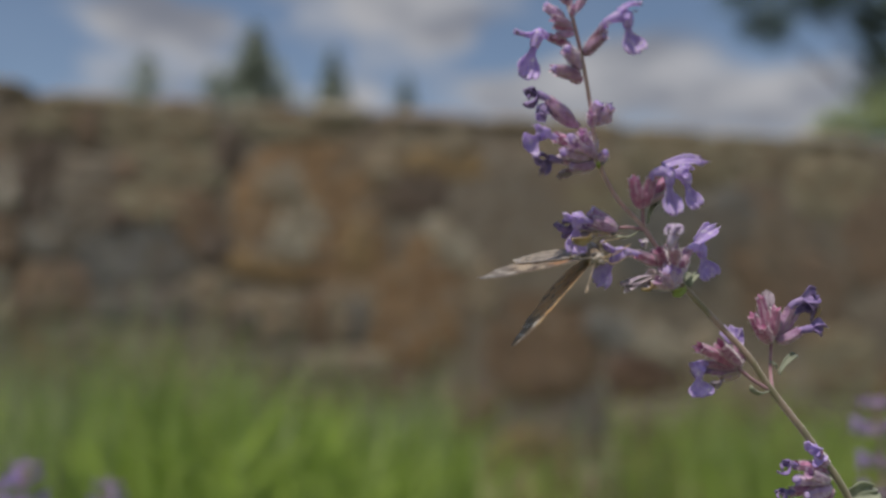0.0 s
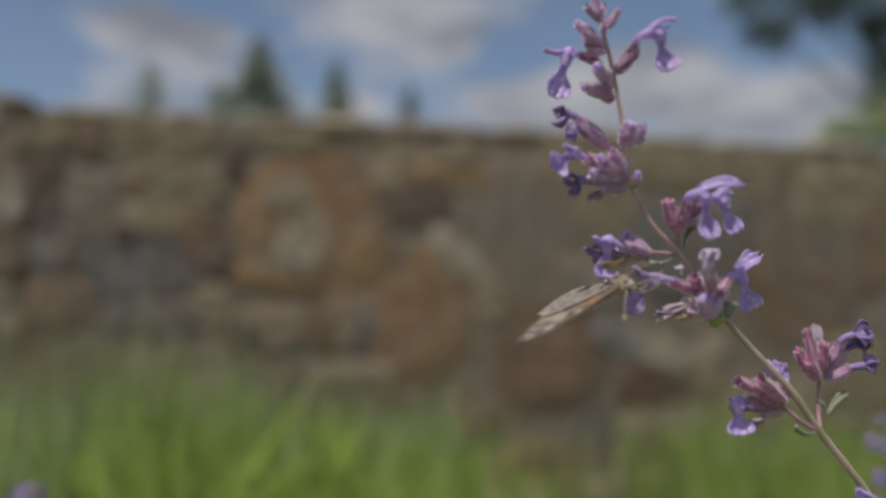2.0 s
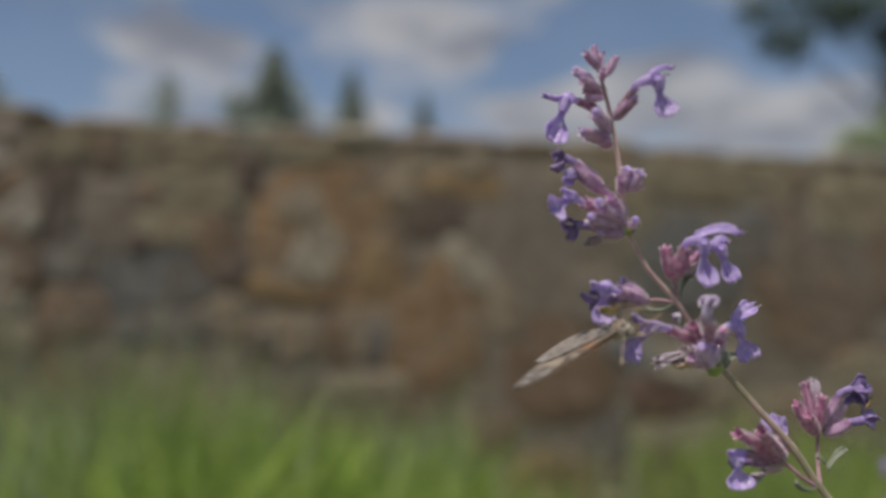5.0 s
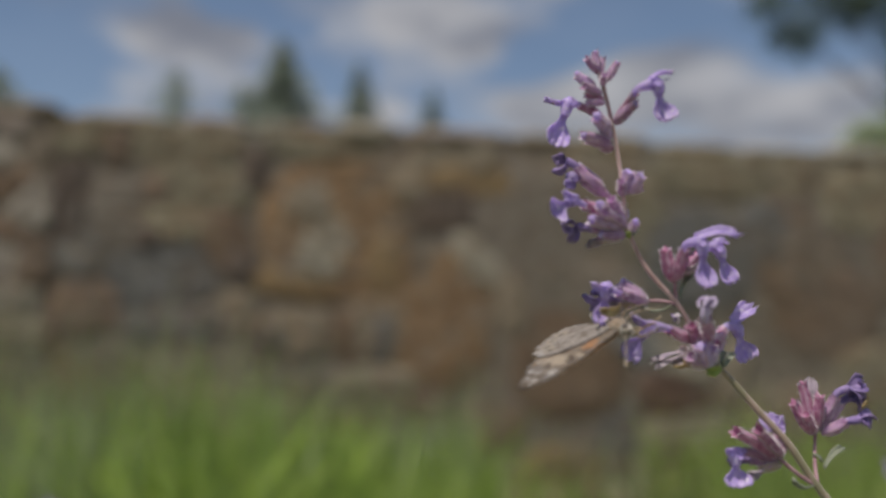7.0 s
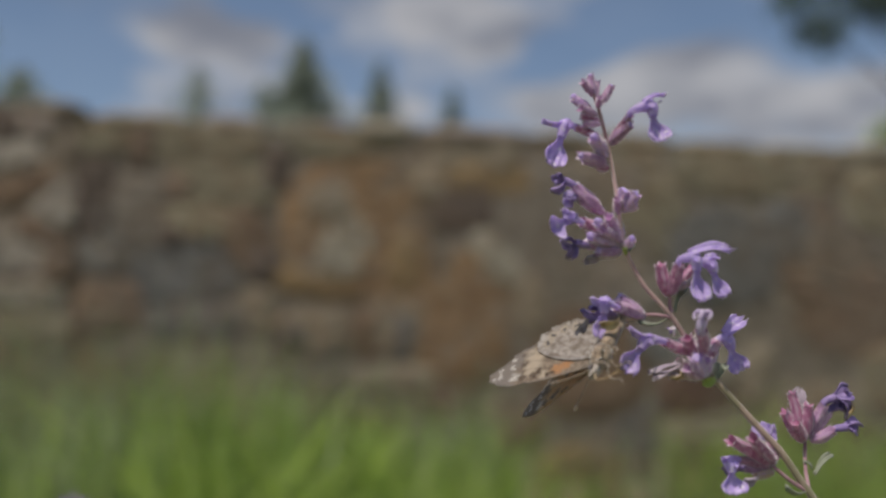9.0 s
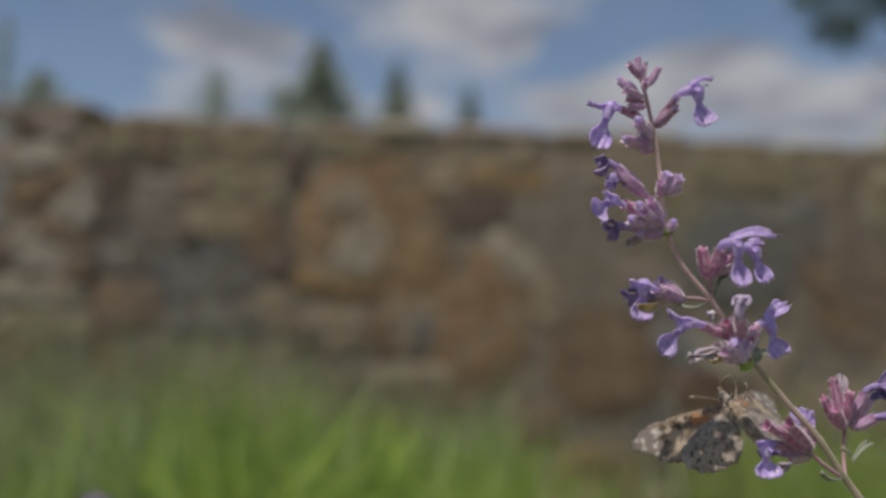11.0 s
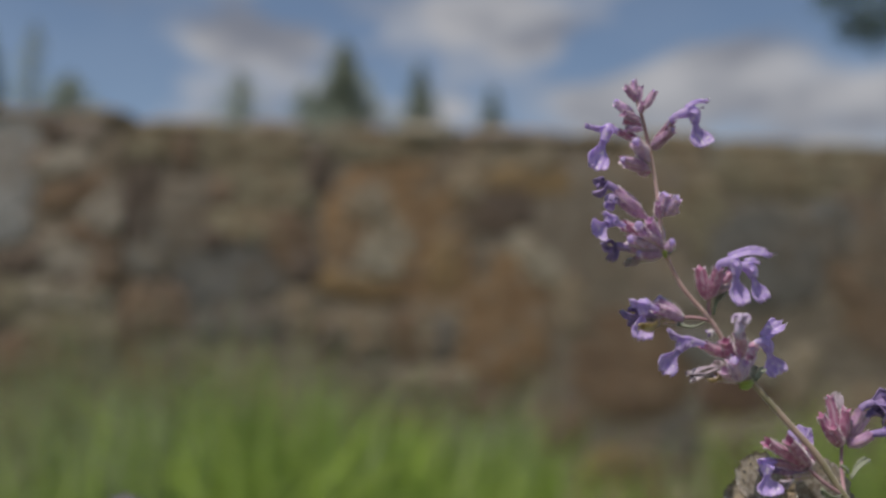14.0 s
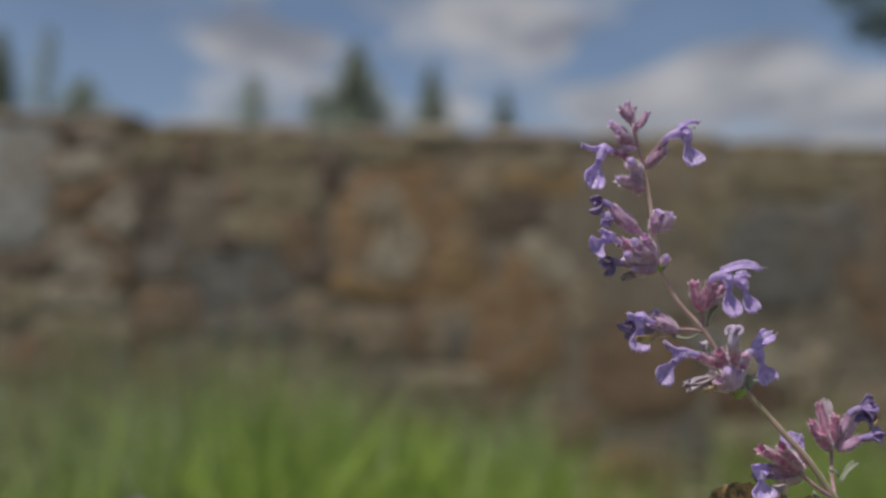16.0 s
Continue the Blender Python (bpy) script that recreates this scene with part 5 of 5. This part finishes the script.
def build_butterfly():
    rng = random.Random(3)
    fly = empty("butterfly")
    tagged(fly, "orange and brown mottled butterfly feeding on catmint flowers", "butterfly")
    fur, dark, grey = furry("brown_fur", (0.13, 0.092, 0.06), (0.31, 0.23, 0.155)), furry("dark_eye", (0.03, 0.02, 0.02), (0.07, 0.05, 0.04)), furry("grey_fur", (0.26, 0.22, 0.18), (0.44, 0.39, 0.34))
    ring = lambda ys, rs, zs: tube([mm((0, y, z)) for y, z in zip(ys, zs)], [r * MM for r in rs], 12)
    part("thorax", mesh("thorax", *fuzz(*ring((-3.2, -2.4, -1, 0.8, 2.2, 3.0), (1.0, 1.8, 2.2, 2.1, 1.5, 0.9), (0, 0, 0.1, 0.1, 0, 0)), 260, 0.0012, rng), fur), fly, "thorax covered in brown fur")
    ys = [-2.6 - 0.85 * i for i in range(14)]
    part("abdomen", mesh("abdomen", *fuzz(*ring(ys, [1.3 + 0.25 * math.sin(i * 0.25 * math.pi) * 0.3 + (0.35 if i < 8 else 0.35 - 0.19 * (i - 7)) for i in range(14)], [-0.05 * i * 0.6 for i in range(14)]), 160, 0.0006, rng), fur), fly)
    part("head", mesh("head", *fuzz(*ring((2.6, 3.1, 3.8, 4.4, 4.8), (0.8, 1.2, 1.3, 1.0, 0.5), (0, 0, -0.1, -0.2, -0.3)), 120, 0.0008, rng), grey), fly, "head with pale grey fur")
    for s in (-1, 1):
        part("eye", mesh("eye", *tube([mm((s * 0.6, 3.8, 0.0)), mm((s * 1.05, 3.85, 0.05)), mm((s * 1.3, 3.9, 0.05)), mm((s * 1.42, 3.9, 0.05))], [0.85 * MM, 0.8 * MM, 0.55 * MM, 0.15 * MM], 10), dark), fly)
        part("palp", mesh("palp", *tube(spline([mm((s * 0.4, 4.3, -0.5)), mm((s * 0.5, 5.2, -0.5)), mm((s * 0.45, 6.1, 0.1))], 3), [0.45 * MM, 0.5 * MM, 0.5 * MM, 0.45 * MM, 0.35 * MM, 0.25 * MM, 0.1 * MM], 7), grey), fly)
        ant = spline([mm((s * 0.5, 4.2, 0.7)), mm((s * 2.0, 7.2, 2.6)), mm((s * 4.0, 10.4, 5.0))], 6)
        feel = part("antenna", mesh("antenna", *tube(ant, [0.13 * MM] * len(ant), 6), fur), fly)
        e, d = ant[-1], (ant[-1] - ant[-2]).normalized()
        part("club", mesh("club", *tube([e - d * 0.0014, e - d * 0.0007, e, e + d * 0.0005], [0.14 * MM, 0.34 * MM, 0.40 * MM, 0.15 * MM], 7), fur), feel, "brown antenna club")
        for y, ky, fy in ((1.4, 4.0, 5.0), (-0.4, 0.8, 0.4)):
            leg = spline([mm((s * 0.9, y, -1.4)), mm((s * 2.6, ky, -2.6)), mm((s * 2.2, fy, -6.2)), mm((s * 2.4, fy + 1.5, -7.4))], 4)
            part("leg", mesh("leg", *tube(leg, [0.26 * MM - 0.014 * MM * i for i in range(len(leg))], 6), fur), fly)
    tongue = spline([mm((0, 4.7, -0.7)), mm((0, 6.6, -2.2)), mm((0, 6.4, -5.0)), mm((0, 4.8, -7.6))], 5)
    part("proboscis", mesh("proboscis", *tube(tongue, [0.12 * MM] * len(tongue), 6), furry("amber", (0.35, 0.22, 0.08), (0.5, 0.33, 0.14))), fly)
    fu, fd = wing_material("forewing_upper", True, False), wing_material("forewing_under", False, False)
    hu, hd = wing_material("hindwing_upper", True, True), wing_material("hindwing_under", False, True)
    wings = []
    for s in (-1, 1):
        a = part("forewing", wing_mesh("forewing", FORE, s, 0.0, 0.45, fu, fd), fly, "forewing with orange, black and white markings")
        b = part("hindwing", wing_mesh("hindwing", HIND, s, -0.35, 0.5, hu, hd), fly, "hindwing with mottled grey-brown underside")
        wings.append((s, a, b))
    return fly, wings


def gnat(label):
    """A tiny fly: a humped body and two clear wings."""
    fly = empty("gnat")
    tagged(fly, label, "fly", group="gnats round the catmint")
    line = [mm((0, y, z)) for y, z in ((-0.9, -0.1), (-0.5, 0), (0.1, 0.12), (0.5, 0.1), (0.8, 0))]
    part("body", mesh("body", *tube(line, [0.08 * MM, 0.2 * MM, 0.28 * MM, 0.2 * MM, 0.1 * MM], 8), GNAT_BODY), fly)
    for s in (-1, 1):
        part("wing", mesh("wing", *lip(mm((s * 0.1, 0.1, 0.25)), mm((s * 0.9, -0.9, 0.6)), 0.15 * MM, 0.5 * MM, 20, 0.1, 1, FLORET_RNG, 0.00003), PETAL_DRY), fly)
    return fly


def build_place():
    build_grass()
    build_trees()
    main = build_catmint()
    for label, at, whorls, seed, lean in FAR_SPIKES:
        spike(label, at, whorls, seed, lean)
    fly, wings = build_butterfly()
    gnats = [gnat("tiny brown gnat hovering beside the catmint stem") for _ in range(2)]
    build_walls()
    return main, fly, wings, gnats


FAR_SPIKES = [
    ("blurred violet catmint spike beside the grass", (-0.2050, 0.458, 0.413), 5, 31, (-0.05, 0.05)),
    ("blurred violet catmint spike beside the grass", (-0.1630, 0.458, 0.402), 5, 32, (-0.03, 0.06)),
    ("catmint stem with violet flowers behind the main stem", (0.2290, 0.430, 0.446), 4, 33, (0.05, 0.04)),
]

GNAT_BODY = furry("gnat_brown", (0.05, 0.035, 0.02), (0.22, 0.16, 0.06))
catmint_thing, butterfly_thing, butterfly_wings, gnat_things = build_place()


def motions():
    walk(catmint_thing, [
    (0, pose(0.04551, 0.18239, 0.50959, 13.50, -2.61, 0.86)), (0.5, pose(0.04585, 0.18165, 0.51024, 13.28, -2.25, -0.03)),
    (1, pose(0.04816, 0.18207, 0.51131, 13.74, -1.48, -1.80)), (1.5, pose(0.04881, 0.18098, 0.51089, 13.12, -1.21, -2.57)),
    (2, pose(0.04847, 0.17946, 0.50985, 10.93, -0.66, -3.11)), (2.5, pose(0.04808, 0.17839, 0.50914, 10.39, -0.23, -3.71)),
    (3, pose(0.04870, 0.17998, 0.50973, 10.24, -0.12, -3.44)), (3.5, pose(0.04810, 0.17991, 0.50917, 9.26, 0.14, -2.74)),
    (4, pose(0.04663, 0.17897, 0.50789, 7.63, 0.09, -1.60)), (6.5, pose(0.04661, 0.17928, 0.50902, 6.00, -0.08, 0.10)),
    (7, pose(0.04774, 0.18025, 0.50985, 6.00, -0.00, 0.08)), (7.5, pose(0.04784, 0.18159, 0.50966, 5.29, -0.05, 0.97)),
    (8, pose(0.04591, 0.18257, 0.50864, 4.28, -0.13, 2.52)), (8.5, pose(0.04429, 0.18375, 0.50796, 3.60, -0.78, 4.32)),
    (9, pose(0.04515, 0.18429, 0.50838, 4.03, -0.84, 3.92)), (11.5, pose(0.05130, 0.18093, 0.51292, 6.90, 1.16, 0.14)),
    (12, pose(0.04775, 0.17894, 0.51016, 4.41, 0.33, 2.36)), (12.5, pose(0.04649, 0.18205, 0.50816, 4.11, -0.26, 3.81)),
    (13, pose(0.04760, 0.18486, 0.50823, 5.02, -0.22, 3.61)), (13.5, pose(0.04830, 0.18276, 0.50978, 4.65, 0.10, 3.98)),
    (14, pose(0.04785, 0.18016, 0.51065, 4.60, 0.40, 4.13)), (14.5, pose(0.04571, 0.17840, 0.51022, 3.31, 0.14, 6.40)),
    (15, pose(0.04478, 0.18129, 0.50869, 2.94, 0.31, 7.42)), (15.5, pose(0.04554, 0.18405, 0.50775, 3.16, -0.57, 7.86)),
    (16, pose(0.04852, 0.18285, 0.51021, 4.20, -0.44, 6.07)),
    ])
    walk(butterfly_thing, [
    (0, pose(0.03640, 0.18269, 0.50179, -148.05, 61.23, 24.54)), (0.5, pose(0.03691, 0.18286, 0.50213, -149.25, 63.23, 25.88)),
    (1, pose(0.03829, 0.18076, 0.50311, -148.16, 63.79, 26.61)), (1.3, pose(0.03726, 0.17698, 0.50352, -153.44, 61.72, 30.07)),
    (1.5, pose(0.03782, 0.17687, 0.50299, -145.82, 61.77, 35.59)), (2, pose(0.03744, 0.17698, 0.50164, -158.49, 63.53, 25.63)),
    (2.5, pose(0.03688, 0.17653, 0.50229, -167.93, 61.96, 15.97)), (3, pose(0.03670, 0.17684, 0.50300, -171.83, 60.53, 11.89)),
    (3.5, pose(0.03702, 0.17600, 0.50183, -167.44, 61.31, 15.87)), (4, pose(0.03601, 0.17603, 0.50051, -169.00, 61.59, 15.03)),
    (6.5, pose(0.03576, 0.17500, 0.50101, -158.22, 66.71, 30.11)), (7, pose(0.03631, 0.17593, 0.50285, -154.26, 63.59, 38.55)),
    (7.5, pose(0.03564, 0.17680, 0.50207, -137.70, 65.35, 59.02)), (7.7, pose(0.03550, 0.17830, 0.50132, -174.43, 73.30, 19.91)),
    (7.8, pose(0.03480, 0.17950, 0.50150, -164.00, 68.00, 28.00)), (7.9, pose(0.03394, 0.18300, 0.50176, -165.94, 67.73, 13.79)),
    (8, pose(0.03288, 0.18189, 0.50109, -157.99, 72.98, 19.03)), (8.3, pose(0.03040, 0.18297, 0.50051, -143.36, 76.56, 36.30)),
    (8.5, pose(0.03041, 0.18250, 0.49971, -135.42, 79.47, 43.90)), (8.7, pose(0.03056, 0.18239, 0.49980, -96.63, 48.63, 28.28)),
    (8.8, pose(0.03084, 0.17940, 0.49810, -99.62, 46.67, 33.17)), (9, pose(0.03057, 0.17767, 0.49786, -100.25, 42.20, 31.51)),
    (9.2, pose(0.03120, 0.17731, 0.49921, -107.85, 36.09, 26.07)), (9.43, pose(0.03328, 0.18622, 0.49696, -118.04, 47.92, 12.66)),
    (9.67, pose(0.03515, 0.19457, 0.49360, -128.70, 61.49, -8.10)), (9.9, pose(0.03776, 0.20137, 0.49047, -158.71, 70.33, -47.69)),
    (10.13, pose(0.04137, 0.20607, 0.48787, 159.85, 67.52, -98.59)), (10.37, pose(0.04609, 0.20835, 0.48602, 139.93, 55.88, -128.26)),
    (10.6, pose(0.05186, 0.20824, 0.48499, 133.72, 41.58, -144.98)), (10.83, pose(0.05836, 0.20600, 0.48472, 133.27, 26.74, -157.25)),
    (11.07, pose(0.06517, 0.20218, 0.48503, 136.10, 12.13, -168.31)), (11.3, pose(0.07122, 0.19558, 0.48473, 138.41, 10.05, 159.57)),
    (11.4, pose(0.07145, 0.19525, 0.48402, 79.49, 12.18, 153.72)), (11.5, pose(0.07145, 0.19558, 0.48362, 95.71, -8.63, 173.97)),
    (11.7, pose(0.07009, 0.19374, 0.48329, 108.06, -17.67, 160.27)), (12, pose(0.06804, 0.19483, 0.48004, 97.47, -17.64, 161.43)),
    (12.2, pose(0.06661, 0.19422, 0.47688, 97.72, -12.92, 174.04)), (12.5, pose(0.06506, 0.19557, 0.47431, 105.95, -20.27, 171.79)),
    (13, pose(0.06723, 0.19553, 0.47137, 113.20, -45.40, 164.82)), (13.2, pose(0.06753, 0.19424, 0.47186, 98.26, -46.53, 173.72)),
    (13.32, pose(0.06777, 0.19441, 0.47132, 91.81, -70.46, 177.45)), (13.38, pose(0.06813, 0.19465, 0.47050, -70.89, -72.91, -23.64)),
    (13.44, pose(0.06848, 0.19489, 0.46969, -80.16, -37.01, -18.54)), (13.5, pose(0.06872, 0.19506, 0.46914, -83.09, -13.02, -19.17)),
    (14, pose(0.06974, 0.19505, 0.46660, -92.46, 2.79, -20.76)), (14.5, pose(0.06786, 0.19511, 0.46373, -97.33, 5.78, -18.46)),
    (14.65, pose(0.06695, 0.19506, 0.46283, -92.42, 3.11, 32.21)), (14.8, pose(0.06588, 0.19500, 0.46179, -91.67, -3.27, 90.89)),
    (15, pose(0.06482, 0.19494, 0.46074, -96.77, -7.21, 150.03)), (15.5, pose(0.06602, 0.19499, 0.46093, -95.52, -7.78, 155.71)),
    (16, pose(0.06878, 0.19488, 0.46154, -99.92, -7.51, 152.39)),
    ])
    walk(gnat_things[0], [
    (0, pose(0.1499, 0.1909, 0.4965, 70, 0, 60)), (11.5, pose(0.1322, 0.1963, 0.5157, 70, 0, 60)),
    (12, pose(0.0677, 0.1847, 0.4943, 70, 0, 60)), (12.1, pose(0.0651, 0.1816, 0.4926, 70, 0, 60)),
    (12.3, pose(0.0639, 0.1815, 0.4908, 70, 0, 60)), (12.5, pose(0.0627, 0.1812, 0.4908, 70, 0, 60)),
    (12.6, pose(0.0645, 0.1849, 0.4834, 70, 0, 60)), (12.8, pose(0.0772, 0.2086, 0.4540, 70, 0, 60)),
    (16, pose(0.0910, 0.2158, 0.4348, 70, 0, 60)),
    ])
    walk(gnat_things[1], [
    (0, pose(0.1500, 0.1920, 0.4834, 70, 0, 60)), (11.5, pose(0.1321, 0.1981, 0.4974, 70, 0, 60)),
    (12, pose(0.0841, 0.1868, 0.4823, 70, 0, 60)), (12.1, pose(0.0815, 0.1837, 0.4813, 70, 0, 60)),
    (12.3, pose(0.0796, 0.1836, 0.4788, 70, 0, 60)), (12.5, pose(0.0790, 0.1833, 0.4795, 70, 0, 60)),
    (13, pose(0.0736, 0.1825, 0.4782, 70, 0, 60)), (13.1, pose(0.0743, 0.1860, 0.4727, 70, 0, 60)),
    (13.3, pose(0.0794, 0.2081, 0.4545, 70, 0, 60)), (16, pose(0.0910, 0.2158, 0.4348, 70, 0, 60)),
    ])
    feeding = [
    (0, 18.3, 21.4), (0.5, 12.7, 17.4), (1, 10.5, 14.8), (1.3, 5.6, 5.3), (1.5, -0.1, -0.1), (2, -0.2, -0.2),
    (2.5, -0.2, -0.2), (3, -0.2, -0.2), (3.5, -0.1, -0.2), (4, -0.2, -0.2), (6.5, 0.1, -0.0), (7, -0.1, -0.1),
    (7.5, 0.9, 0.9), (7.7, 10.7, 8.4), (7.8, 20.1, 20.2), (7.9, 31.2, 29.9), (8, 35.4, 34.6), (8.3, 40.8, 39.6),
    (8.5, 36.1, 35.7), (8.7, 34.7, 32.5), (8.8, 25.8, 25.6), (9, 14.6, 15.2), (9.2, 21.6, 22.7),
    ]
    flight = [
    (9.43, 22.0, 22.0), (9.67, 68.0, 68.0), (9.9, 22.0, 22.0), (10.13, 68.0, 68.0), (10.37, 22.0, 22.0), (10.6, 68.0, 68.0),
    (10.83, 22.0, 22.0), (11.07, 68.0, 68.0),
    ]
    climbing = [
    (11.3, 48.7, 48.7), (11.4, 19.8, 19.8), (11.5, 45.8, 49.7), (11.7, 59.0, 62.6), (12, -15.6, 21.6), (12.2, 22.8, 22.8),
    (12.5, -17.2, 23.2), (13, -9.6, 15.6), (13.2, -10.1, 16.1), (13.32, 45.0, 45.0), (13.38, 45.0, 45.0), (13.44, 45.0, 45.0),
    (13.5, 47.3, 47.4), (14, 49.9, 50.1), (14.5, 45.8, 45.8), (14.65, 45.0, 45.0), (14.8, 45.0, 45.0), (15, 75.9, 75.8),
    (15.5, 72.5, 72.5), (16, 78.6, 78.5),
    ]
    beats = feeding + flight + climbing
    for s, fore, hind in butterfly_wings:
        for ob, y in ((fore, 0.4), (hind, -0.6)):
            walk(ob, [(t, pose(s * 0.0004, y * MM, 0.0011, 0, -s * (90 - (right if s > 0 else left)), 0)) for t, left, right in beats])


motions()
